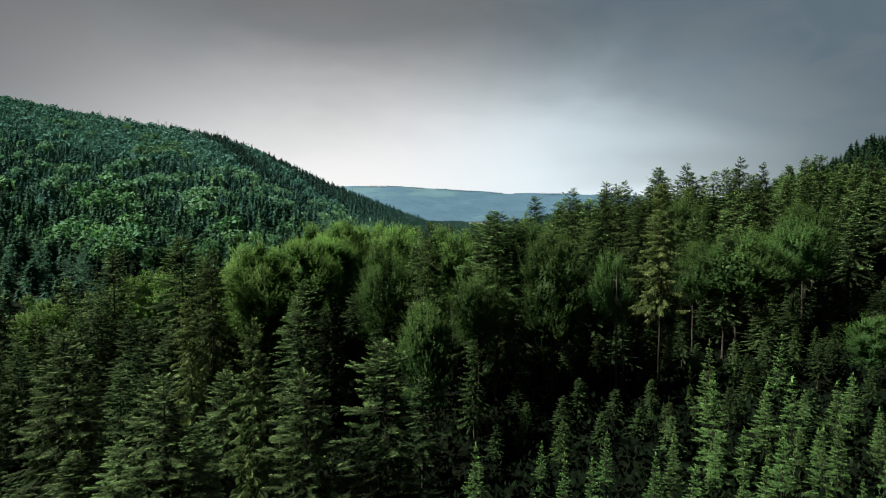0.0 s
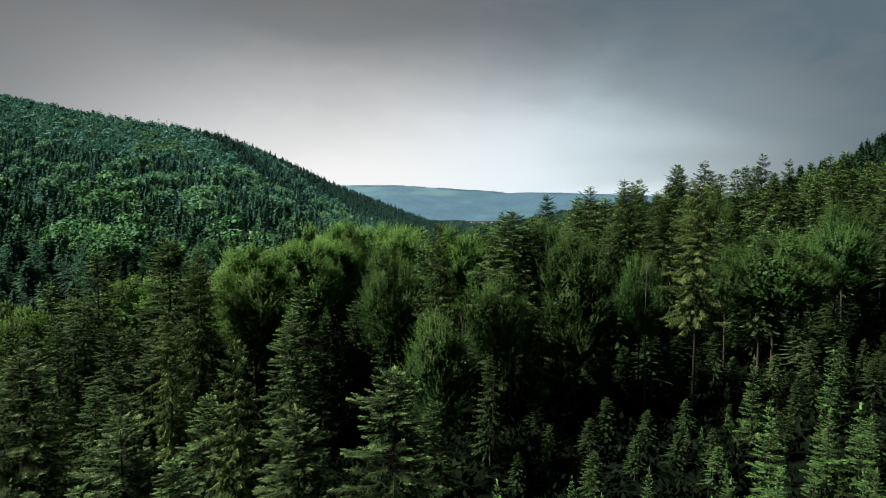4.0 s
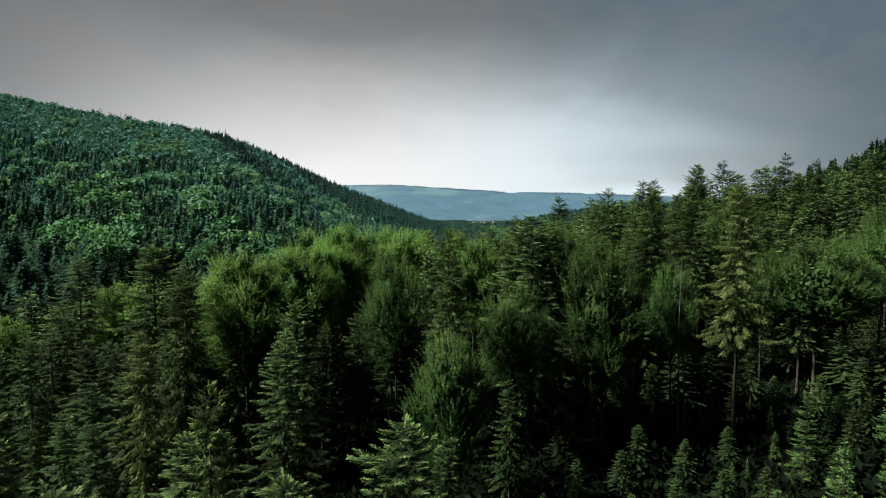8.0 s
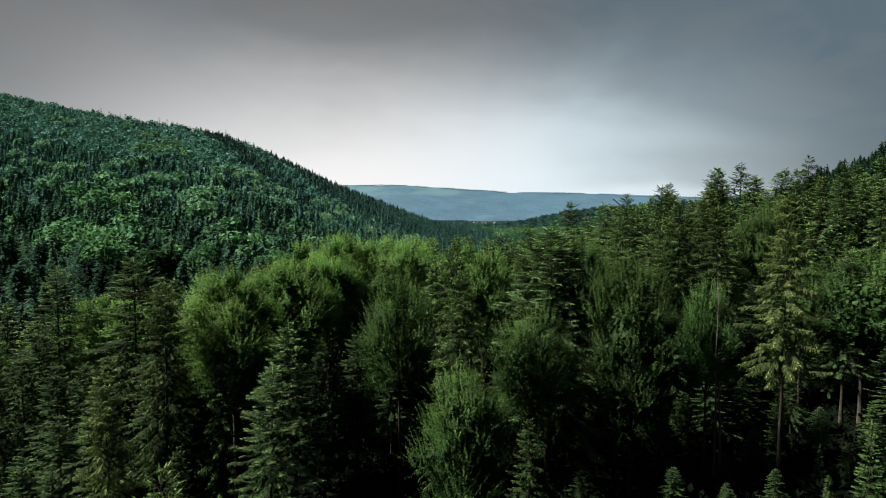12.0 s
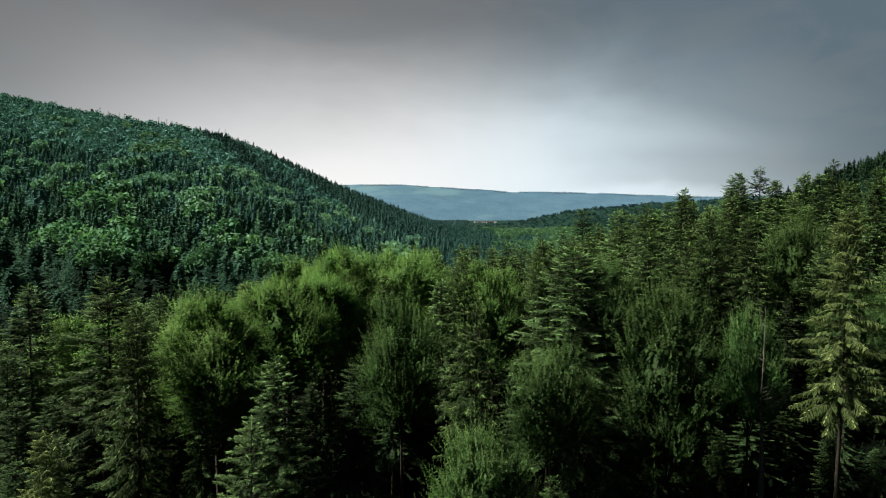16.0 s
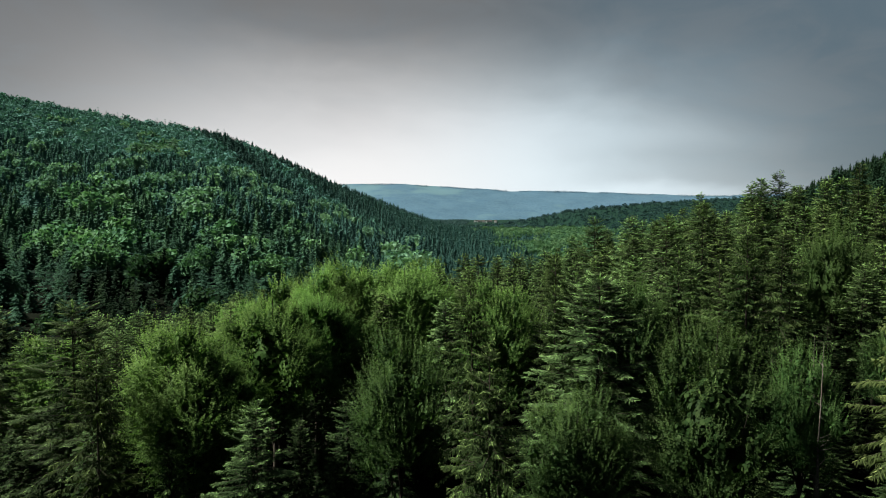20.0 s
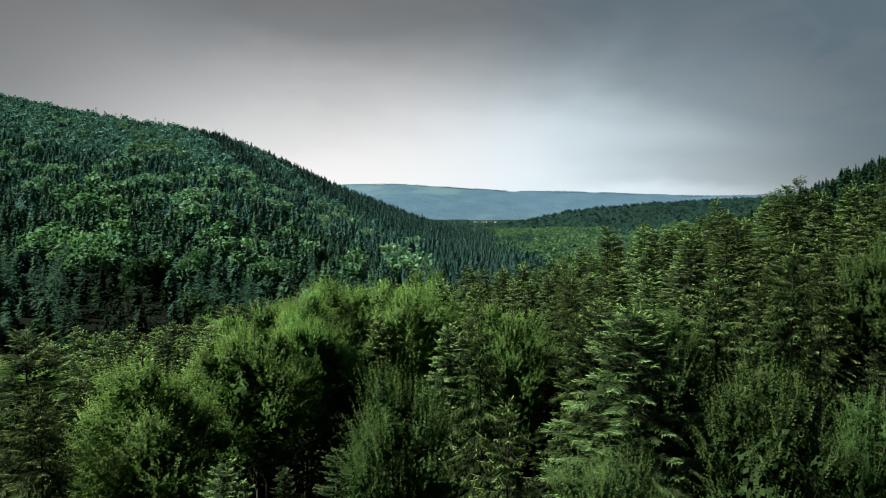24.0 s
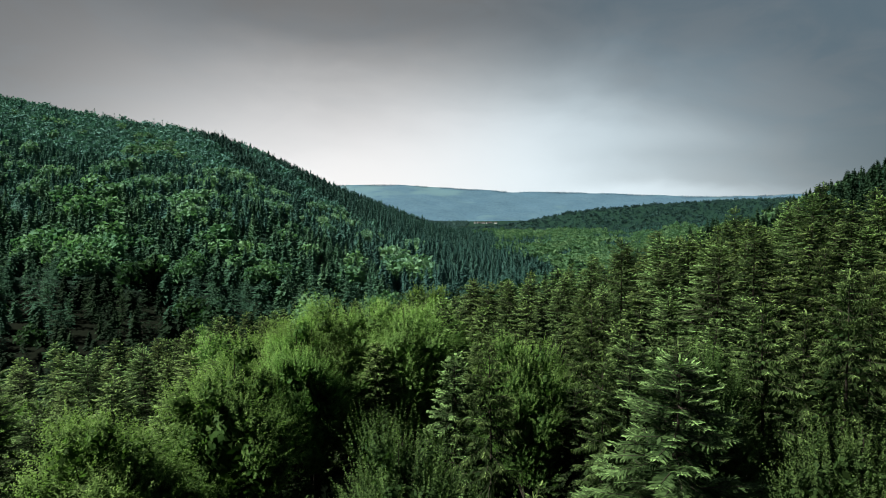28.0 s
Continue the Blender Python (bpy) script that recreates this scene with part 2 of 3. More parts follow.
def diamonds(base, way, side, length, width, sag=0.0):
    """Leaf-shaped quads: base (n, 3), unit way and side (n, 3), length and width (n,)."""
    length, width = np.asarray(length)[:, None], np.asarray(width)[:, None]
    tip = base + way * length
    tip[:, 2] -= sag * length[:, 0]
    mid = base + way * length * 0.45
    v = np.stack([base, mid - side * width / 2, tip, mid + side * width / 2], 1).reshape(-1, 3)
    return v, np.arange(len(v)).reshape(-1, 4)


def unit(v):
    return v / np.maximum(np.linalg.norm(v, axis=-1, keepdims=True), 1e-6)


def tube(points, radii, sides=7):
    """A tapered round stem along points."""
    points, radii = np.asarray(points, float), np.asarray(radii, float)
    way = unit(np.gradient(points, axis=0))
    a = unit(np.cross(way, np.where(np.abs(way[:, 2:3]) > 0.9, (1.0, 0, 0), (0, 0, 1.0))))
    b = np.cross(way, a)
    turn = np.linspace(0, 2 * np.pi, sides, endpoint=False)
    v = points[:, None] + radii[:, None, None] * (np.cos(turn)[None, :, None] * a[:, None] + np.sin(turn)[None, :, None] * b[:, None])
    i = np.arange(len(points) - 1)[:, None] * sides + np.arange(sides)[None]
    j = np.arange(len(points) - 1)[:, None] * sides + (np.arange(sides)[None] + 1) % sides
    f = np.stack([i, j, j + sides, i + sides], -1).reshape(-1, 4)
    return v.reshape(-1, 3), f


def join(pieces):
    """One array of verts and one of faces from many."""
    vs, fs, n = [], [], 0
    for v, f in pieces:
        vs.append(v)
        fs.append(f + n)
        n += len(v)
    return np.concatenate(vs), np.concatenate(fs)


def trunk_of(r, height, thick, lean=0.2, sides=8):
    z = np.linspace(0, height, 9)
    off = np.cumsum(r.normal(0, lean / 9, (9, 2)), 0)
    flare = 1 + 0.5 * np.exp(-z / (0.04 * height))
    rad = thick * flare * (1 - 0.93 * (z / height) ** 1.1)
    return tube(np.c_[off, z - 0.4 * (z == 0)], rad, sides)


def conifer(r, height, reach, bare, shape, rise, sag, hang, step, twig, leaf, gaps=0.1, skew=0.0, flat_top=0.0, dense=34, tip_light=1.0):
    """Whorls of branches with rows of twigs on both sides. bare: share of the trunk with no crown; rise: slope of the
    branches at the foot and the top of the crown; sag: how far they bow; hang: how far the twigs droop; leaf: width of a spray."""
    sprays, lit_growth, limbs = [], [], []
    seed = r.uniform(0, 99)

    def spray(fresh, *shape):
        sprays.append(diamonds(*shape))
        lit_growth.append(np.broadcast_to(fresh * tip_light, len(sprays[-1][1])))

    z = bare * height
    up = np.array([0, 0, 1.0])
    while z < height - 0.25:
        t = (height - z) / (height * (1 - bare))
        whorl = int(r.integers(5, 8)) if t > 0.12 else 5
        start = r.uniform(0, 6.28)
        for k in range(whorl):
            if r.random() < gaps:
                continue
            az = start + 6.28 * k / whorl + r.normal(0, 0.2)
            L = reach * (t ** shape) * r.uniform(0.68, 1.12) + 0.005 * height + flat_top * (t < 0.2) * r.uniform(0.3, 1)
            L *= 1 + skew * math.cos(az) + 0.32 * noise.noise((az * 0.9, z * 0.35, seed))
            z0 = z + r.uniform(-0.5, 0.5) * step
            slope = rise[0] + (rise[1] - rise[0]) * max(0, 1 - t) ** 1.6 + r.normal(0, 0.2)
            out = np.array([math.cos(az), math.sin(az), 0.0])
            across = np.array([-out[1], out[0], 0.0])

            def along(s):
                s = np.asarray(s, float)[:, None]
                return up * z0 + out * (L * s) + up * (L * s * slope - sag * L * s * s)

            limbs.append(tube(along([0, 0.5, 0.95]), np.array([0.03, 0.02, 0.006]) * (0.35 + 0.22 * L), 3))
            n = max(3, int(L / twig))
            s = (np.arange(n) + r.uniform(0.2, 0.8, n)) / n * 0.86 + 0.14
            # fresh tips; the fade down the crown is shade put into the colour
            lit_tip = s ** 3.0 * (0.10 + 0.90 * (1 - t) ** 1.1)
            for hand in (-1, 1):
                p = along(s)
                ln = np.minimum((0.16 + 0.5 * L * (1 - s) ** 0.8) * r.uniform(0.7, 1.2, n), 0.62)
                ln = np.where(s < 0.3, ln * (s / 0.3) ** 0.7, ln)
                way = unit(out * r.uniform(0.55, 0.95, n)[:, None] + across * (hand * r.uniform(0.6, 1.0, n))[:, None]
                           + up * (slope - 2 * sag * s - hang * r.uniform(0.5, 1.4, n))[:, None])
                side = unit(np.cross(way, up + r.normal(0, 0.3, (n, 3))))
                spray(lit_tip * 0.4, p, way, side, ln * 0.72, leaf * r.uniform(0.8, 1.3, n), hang * 0.15)
                if leaf < 0.8:
                    spray(lit_tip, p + way * (ln * 0.45)[:, None], unit(way + r.normal(0, 0.2, (n, 3))), side, ln * 0.7, leaf * r.uniform(0.6, 1.1, n), 0.08 + hang * 0.3)
                if hang > 0.3:
                    drop = unit(-up + r.normal(0, 0.25, (n, 3)))
                    spray(lit_tip * 0.7, p + way * (ln * 0.4)[:, None], drop, unit(np.cross(drop, out)), ln * r.uniform(0.5, 1.1, n), leaf * r.uniform(0.5, 0.9, n))
            tip = unit(np.repeat(out[None], 2, 0) + up * (slope - 1.7 * sag))
            spray(1.0, along([0.8, 0.92]), tip, np.repeat(across[None], 2, 0), np.array([0.4, 0.45]) * min(1, 0.4 + L / 3) * min(1, height / 18), np.array([leaf, leaf]))
        z += step * r.uniform(0.75, 1.25) * (0.36 + 0.64 * min(1, t * 2.2))
    n = int(dense * 26 * (1 - bare))      # inner needles added to block light and hide the trunk, kept at the dark tone
    t = r.uniform(0.05, 1, n) ** 0.7
    a = r.uniform(0, 6.28, n)
    out = np.stack([np.cos(a), np.sin(a), 0 * a], -1)
    c = out * (reach * t ** shape * r.uniform(0.12, 0.55, n))[:, None] + up * (height * (1 - t * (1 - bare)))[:, None]
    w = unit(out + r.normal(0, 0.5, (n, 3)) - up * r.uniform(0.1, 0.8, (n, 1)))
    size = (0.35 + 0.65 * t) * r.uniform(0.6, 1.1, n) * min(1, reach / 4.5)
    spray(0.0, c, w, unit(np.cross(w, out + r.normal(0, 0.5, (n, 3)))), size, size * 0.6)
    top = up * np.array([[height - 0.5], [height - 0.8], [height - 0.35]])
    spray(1.0, top, unit(r.normal(0, 0.1, (3, 3)) + up), unit(r.normal(0, 1, (3, 3)) * (1, 1, 0)), np.array([0.7, 0.8, 0.6]), np.array([0.16, 0.2, 0.14]))
    return (*join(sprays), np.concatenate(lit_growth)), limbs


def broadleaf(r, height, reach, bare, lobes, shoots, leaves, leaf, upright=0.8, tuft=1.1, plume=0.12):
    """A crown of many leafy lobes round a forked stem; leafy shoots stand up and out of each lobe, some of them long plumes."""
    limbs, sprays, lit_growth = [], [], []
    up = np.array([0, 0, 1.0])
    foot = bare * height
    half = (height - foot) / 2
    mid = up * (foot + half * 1.0)
    axes = np.array([reach, reach, half])
    for k in range(lobes):
        q = 1 - 1.75 * (k + r.uniform(0.2, 0.8)) / lobes        # from the top down to the lower side
        az = 2.399 * k + r.normal(0, 0.3)
        d = np.array([math.sqrt(1 - q * q) * math.cos(az), math.sqrt(1 - q * q) * math.sin(az), q])
        size = reach * r.uniform(0.20, 0.40)
        c = mid + d * (axes - size * 0.9) * r.uniform(0.62, 1.12) * ((1, 1, 1) if q > -0.2 else (0.8, 0.8, 1))
        z0 = foot * r.uniform(0.85, 1.1) + 0.2 * half
        knee = np.array([c[0] * 0.45, c[1] * 0.45, z0 + (c[2] - z0) * 0.5])
        if k % 3 == 0:
            limbs.append(tube(np.array([up * z0, knee, c]), np.array([0.09, 0.055, 0.02]) * height / 20, 4))
        n = int(shoots * r.uniform(0.8, 1.2) * (size / reach / 0.31) ** 2)
        w = unit(r.normal(0, 1, (n, 3)) + d * 0.9 + up * 0.35)
        p = c + w * (size * r.uniform(0.55, 1.0, n))[:, None] * (1, 1, 0.85)
        way = unit(w * r.uniform(0.4, 0.9, (n, 1)) + d * 0.3 + up * upright * r.uniform(0.5, 1.1, (n, 1)) + r.normal(0, 0.13, (n, 3)))
        long = tuft * r.uniform(0.5, 1.0, n) * np.where(r.random(n) < plume, 1.9, 1.0)
        s = (np.arange(leaves) + 0.5) / leaves
        pts = (p[:, None] + way[:, None] * (long[:, None] * s[None])[..., None]).reshape(-1, 3)
        m = len(pts)
        taper = np.repeat((1.2 - 0.7 * s)[None], n, 0).ravel()
        stem = np.repeat(way, leaves, 0)
        turn = unit(unit(np.cross(stem, r.normal(0, 1, (m, 3)))) + stem * 0.7)
        flat = unit(up * 0.5 + np.repeat(w, leaves, 0) * 0.8 + r.normal(0, 0.3, (m, 3)))
        sprays.append(diamonds(pts + r.normal(0, 0.03, (m, 3)), turn, unit(np.cross(turn, flat)), leaf * 1.5 * taper * r.uniform(0.7, 1.3, m), leaf * taper * r.uniform(0.7, 1.2, m), 0.1))
        # fresher towards shoot tips; lower lobes darkened, shade put into the colour
        lit_growth.append((s[None] ** 0.8 * r.uniform(0.25, 1.0, (n, 1))).ravel() * r.uniform(0.6, 1.0) * (0.15 + 0.85 * smooth(0.35 + 0.75 * q)))
        n = int(shoots * 3.2)      # inner leaves added to stop light passing the lobe, left at the dark tone
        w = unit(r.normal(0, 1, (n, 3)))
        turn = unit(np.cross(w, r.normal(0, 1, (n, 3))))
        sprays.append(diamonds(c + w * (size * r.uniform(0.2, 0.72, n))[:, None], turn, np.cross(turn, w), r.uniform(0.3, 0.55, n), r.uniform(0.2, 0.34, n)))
        lit_growth.append(np.zeros(n))
    # dark-toned leaves added in the middle so that no light comes through
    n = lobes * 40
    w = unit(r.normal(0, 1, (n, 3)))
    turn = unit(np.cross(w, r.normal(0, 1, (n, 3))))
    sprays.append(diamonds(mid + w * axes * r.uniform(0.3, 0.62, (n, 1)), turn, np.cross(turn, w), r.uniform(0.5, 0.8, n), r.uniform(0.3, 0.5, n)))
    lit_growth.append(np.zeros(n))
    return (*join(sprays), np.concatenate(lit_growth)), limbs


def tree_thing(name, r, made, needles, height, thick, label, group):
    """A tree standing at the world's origin, to be copied to its places."""
    (sv, sf, lit_growth), limbs = made
    base = new(name)
    base.empty_display_size = 0.5
    stem = trunk_of(r, height * 0.97, thick)
    if len(limbs) > 40:      # the thin branches of a conifer belong to its stem
        stem = join([stem, *limbs])
        limbs = []
    part("trunk", mesh_of(name + "_trunk", *stem, BARK, True), base)
    for v, f in limbs:
        part("bough", mesh_of(name + "_bough", v, f, BARK, True), base)
    part("crown", mesh_of(name + "_crown", sv, sf, needles, False, lit_growth), base)
    base["height"] = height
    return tagged(base, label, "tree", group)


R = np.random.default_rng(11)
kinds = {k: [] for k in ("fir", "mid_fir", "mid_spruce", "far_fir", "spruce", "far_spruce", "lean", "young", "far_beech", "beech", "rowan", "tall_rowan")}
FIR_SAYS = "dark green silver fir with flat layered branches"
SPRUCE_SAYS = "olive green spruce with drooping branches in the forest"
BEECH_SAYS = "fresh green beech with a broad feathery crown"
for n in range(6):
    g = R.uniform(-0.1, 0.1)
    kinds["fir"].append(tree_thing("silver_fir", R, conifer(R, 26, R.uniform(5.7, 6.7), R.uniform(0.28, 0.38), R.uniform(0.60, 0.70), (-0.24, 0.35), -0.03, 0.10, 0.60, 0.135, 0.10, 0.10, g, 0.08), FIR, 26, 0.3, FIR_SAYS, "forest firs"))
# filler firs: tip colour dimmed to stand in for shade
for n in range(3):
    kinds["mid_fir"].append(tree_thing("silver_fir", R, conifer(R, 26, R.uniform(5.2, 6.2), 0.32, R.uniform(0.6, 0.7), (-0.24, 0.35), -0.03, 0.12, 0.7, 0.24, 0.20, 0.08, 0.0, 0.0, tip_light=0.3), FIR, 26, 0.3, FIR_SAYS, "forest firs"))
# far firs: tip colour raised to stand in for sunlit tops
for n in range(3):
    kinds["far_fir"].append(tree_thing("silver_fir", R, conifer(R, 26, R.uniform(5.5, 6.5), 0.34, R.uniform(0.58, 0.68), (-0.24, 0.35), -0.03, 0.14, 0.56, 0.25, 0.21, 0.04, 0.0, 0.0, tip_light=1.6), FIR, 26, 0.33, FIR_SAYS, "forest firs"))
for n in range(5):
    g = R.uniform(-0.15, 0.15)
    kinds["spruce"].append(tree_thing("spruce", R, conifer(R, 27, R.uniform(4.4, 5.2), R.uniform(0.26, 0.36), R.uniform(0.50, 0.62), (-0.25, 0.6), 0.10, 0.45, 0.74, 0.19, 0.105, 0.18, g), SPRUCE, 27, 0.28, SPRUCE_SAYS, "forest spruces"))
# filler spruces, shade put into their tips by a dimmer colour
for n in range(2):
    kinds["mid_spruce"].append(tree_thing("spruce", R, conifer(R, 27, R.uniform(4.4, 5.0), 0.25, 0.6, (-0.25, 0.6), 0.10, 0.45, 0.95, 0.36, 0.24, 0.12, tip_light=0.3), SPRUCE, 27, 0.28, SPRUCE_SAYS, "forest spruces"))
# far spruces, sun on the tips put into the colour
for n in range(3):
    kinds["far_spruce"].append(tree_thing("spruce", R, conifer(R, 27, R.uniform(4.4, 5.2), 0.32, R.uniform(0.5, 0.62), (-0.25, 0.5), 0.10, 0.30, 0.62, 0.28, 0.22, 0.06, tip_light=1.6), SPRUCE, 27, 0.3, SPRUCE_SAYS, "forest spruces"))
for n in range(2):
    kinds["lean"].append(tree_thing("spruce", R, conifer(R, 29, 3.6, 0.44, 0.5, (-0.15, 0.5), 0.12, 0.55, 0.72, 0.15, 0.095, 0.18, R.uniform(-0.2, 0.2)), LEAN, 29, 0.2, "tall sparse spruce with a bare lower trunk", "forest spruces"))
for n in range(3):
    kinds["young"].append(tree_thing("young_spruce", R, conifer(R, 10, R.uniform(2.3, 2.8), 0.02, 1.0, (0.0, 0.7), 0.02, 0.0, 0.6, 0.14, 0.075, 0.05, dense=5), YOUNG, 10, 0.11, "light green young spruce with a pointed top", "plantation spruces"))
for n in range(4):
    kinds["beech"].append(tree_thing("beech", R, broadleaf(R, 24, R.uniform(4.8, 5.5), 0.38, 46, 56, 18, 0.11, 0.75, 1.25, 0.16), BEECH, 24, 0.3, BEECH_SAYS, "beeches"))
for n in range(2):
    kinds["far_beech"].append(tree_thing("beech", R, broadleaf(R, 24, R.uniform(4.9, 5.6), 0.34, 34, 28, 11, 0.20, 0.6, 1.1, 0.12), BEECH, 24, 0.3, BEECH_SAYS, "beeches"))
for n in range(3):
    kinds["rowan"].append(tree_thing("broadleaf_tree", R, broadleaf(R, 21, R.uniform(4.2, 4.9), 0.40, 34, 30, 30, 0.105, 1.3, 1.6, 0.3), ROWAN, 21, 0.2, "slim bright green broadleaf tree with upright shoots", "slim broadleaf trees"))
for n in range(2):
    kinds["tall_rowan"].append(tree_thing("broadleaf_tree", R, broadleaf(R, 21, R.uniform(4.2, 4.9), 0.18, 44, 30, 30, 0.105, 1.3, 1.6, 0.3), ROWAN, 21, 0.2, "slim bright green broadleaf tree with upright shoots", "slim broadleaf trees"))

placed = []


def plant(kind, x, y, top, wide=1.0, sink=0.0):
    """A tree of that kind with its foot on the ground and its tip at height top."""
    z = float(ground_z(x, y)) - 0.3
    src = kinds[kind][len(placed) % len(kinds[kind])]
    k = (top - z) / src["height"]
    spin = R.uniform(0, 360)
    m = pose(x, y, z, R.normal(0, 0.8), R.normal(0, 0.8), spin) @ Matrix.Diagonal((k * wide, k * wide, k, 1))
    placed.append((x, y, top))
    return copy_thing(src, m)


# x, y, height of the tip, spread
FIRS = [(-9.3, 45.8, 18.6, 1.0), (-18.3, 43.2, 18.8, 1.1), (-35.2, 61.6, 18.7, 1.1), (-4.3, 48.7, 20.3, 1.0), (-19.3, 91.5, 20.2, 0.9), (-17, 74.4, 19.8, 0.85),
        (7.8, 94.6, 29.8, 1.15), (-42, 136.6, 20.8, 0.95), (-49.9, 137.5, 20.0, 0.95), (-42.7, 108.1, 25.6, 1.05), (26.2, 133.5, 34.3, 0.9), (36, 144.5, 36.2, 0.9),
        (52.9, 162, 40.4, 0.9), (55, 170, 39.6, 0.9), (11.7, 103, 29.0, 0.9), (23.2, 162, 33.4, 0.9), (69.5, 189, 43.2, 0.9), (53, 188, 38.3, 0.9), (7.2, 104, 28.9, 0.9), (44.5, 103, 27.0, 0.9), (-62, 124, 23.0, 1.0), (-41, 113, 21.5, 0.8)]
SPRUCES = [(-14.8, 50.7, 21.6, 0.8), (-1.6, 84.2, 26.2, 0.9), (-33.1, 93.8, 24.4, 0.9), (19.7, 106.8, 31.1, 1.1), (36.3, 121.2, 32.4, 1.0), (6.1, 103.5, 27.8, 0.8),
           (9, 119.4, 29.4, 0.9), (26.7, 108.6, 33.2, 1.0), (26.2, 113.8, 29.3, 1.0), (39.4, 134, 33.5, 1.0), (78.6, 174.5, 43.9, 1.0), (75.5, 155.5, 41.0, 0.9),
           (-1.3, 108.5, 28.0, 0.9), (11.6, 138, 28.2, 1.0), (-35.7, 166, 19.6, 1.0), (7.5, 180, 24.6, 1.0), (54.8, 164.4, 38.9, 0.9)]
BEECHES = [(-27.5, 100, 25.2, 1.0), (-23.5, 112.5, 27.0, 1.0), (-16.0, 131, 28.2, 1.2), (-9.5, 131, 28.0, 1.1), (-19.5, 127, 27.0, 1.0), (-21, 122, 27.0, 0.8), (2.0, 116, 27.2, 0.85)]
TALL_ROWANS = [(-2.0, 75, 21.0, 0.85), (15.1, 89.4, 27.5, 0.85), (53, 80, 17.8, 1.4)]
ROWANS = [(5.0, 88.8, 21.8, 0.9), (24.3, 93.5, 23.4, 0.7), (13.5, 106, 28.0, 0.8), (47, 128, 33.0, 0.8), (45.7, 101.2, 26.2, 1.5), (50.5, 103, 25.0, 1.2), (57, 106, 28.5, 1.1), (40.5, 105, 24.5, 1.0), (62, 112, 31, 1.0), (-8.5, 98.6, 24.2, 0.85)]
SAPLINGS = [(32.5, 79.4, 14.2, 1.0), (42.8, 82, 14.3, 1.1), (26.6, 63.4, 13.9, 1.0), (15.8, 62, 8.7, 1.0), (9.3, 74.7, 6.0, 1.0), (25.4, 79, 6.3, 1.0), (27.6, 80.5, 6.0, 0.9),
            (27.6, 59, 10.1, 1.0), (25.4, 59.5, 9.7, 0.9), (20.3, 56, 10.3, 1.0), (33, 66, 12.4, 1.1), (35, 64.5, 13.3, 1.1), (37.6, 67, 11.4, 1.0), (39.2, 64, 13.0, 1.1), (41.5, 65.5, 13.5, 1.1),
            (38.5, 86, 9.5, 1.0), (34, 89, 8.6, 0.9), (3.2, 62, 7.6, 0.9), (11.3, 59, 7.8, 0.9), (13.2, 56.4, 8.3, 0.9), (18.5, 55.6, 9.0, 0.9), (10.0, 65, 6.8, 0.9), (29.0, 54.6, 11.5, 1.0), (31.4, 53, 12.3, 1.0),
            (34, 55, 12.3, 1.0), (25.4, 50.5, 10.6, 1.0), (19.8, 50.4, 10.0, 1.0), (22.6, 62.5, 8.8, 0.8), (36.5, 73, 10.2, 1.0), (45, 71, 12.0, 1.1)]
for kind, spots in (("fir", FIRS), ("spruce", SPRUCES), ("beech", BEECHES), ("rowan", ROWANS), ("tall_rowan", TALL_ROWANS), ("young", SAPLINGS), ("lean", [(29.3, 87.8, 33.3, 1.05), (-27, 71, 20.5, 0.9)])):
    for x, y, top, wide in spots:
        plant(kind, x, y, top, wide)


def clearing(x, y):
    return 6 < x < 62 and 40 < y < 66 + 0.05 * x


def canopy(x, y):
    """Usual height of the crowns round a place, from the trees that stand there."""
    a = np.array(placed[:60])
    w = 1 / ((a[:, 0] - x) ** 2 + (a[:, 1] - y) ** 2 + 30) ** 1.5
    lift = a[:, 2] - ground_z(a[:, 0], a[:, 1])
    lift = np.where(lift < 16, 25, lift)
    return float(ground_z(x, y)) + float((w * lift).sum() / w.sum())


def fill(count, xs, ys, apart, tall, choice):
    done = 0
    for _ in range(count * 30):
        x, y = R.uniform(*xs), R.uniform(*ys)
        if abs(x) > 22 + 0.72 * y or clearing(x, y) or (y < 56 and x > -12) or y < 44:
            continue
        if any((x - a) ** 2 + (y - b) ** 2 < apart ** 2 for a, b, _ in placed):
            continue
        shade = x > 5 and y < 100 or x > 26 and y < 114      # under and before the tall stand
        if shade and R.random() < 0.1 or -17 < x < -4 and 50 < y < 98:
            continue
        kind = choice[int(R.integers(len(choice)))]
        top = canopy(x, y) - R.uniform(*tall)
        broad = R.uniform(0.85, 1.15)
        if shade:
            broad *= 1.5
            top = float(ground_z(x, y)) + R.uniform(2.5, 6) + 4 * smooth((y - 84) / 20)
        if kind == "far_beech" and x > -5:
            kind = "far_fir"
        if y < 74 and x < -10:
            kind = kind.replace("mid_", "")
        ob = plant(kind, x, y, top, broad)
        if shade:
            tagged(ob, "small dark conifer in the shade of taller trees", "tree", "understorey conifers")
        done += 1
        if done >= count:
            break


fill(110, (-75, 95), (46, 118), 5.4, (6.0, 13.0), ["mid_fir", "mid_fir", "mid_spruce"])
fill(70, (6, 72), (72, 116), 3.6, (5.0, 11.0), ["mid_fir", "mid_spruce"])
fill(330, (-80, 150), (112, 238), 6.4, (0.5, 7.5), ["far_fir", "far_fir", "far_fir", "far_fir", "far_spruce", "far_spruce", "far_spruce", "far_beech"])
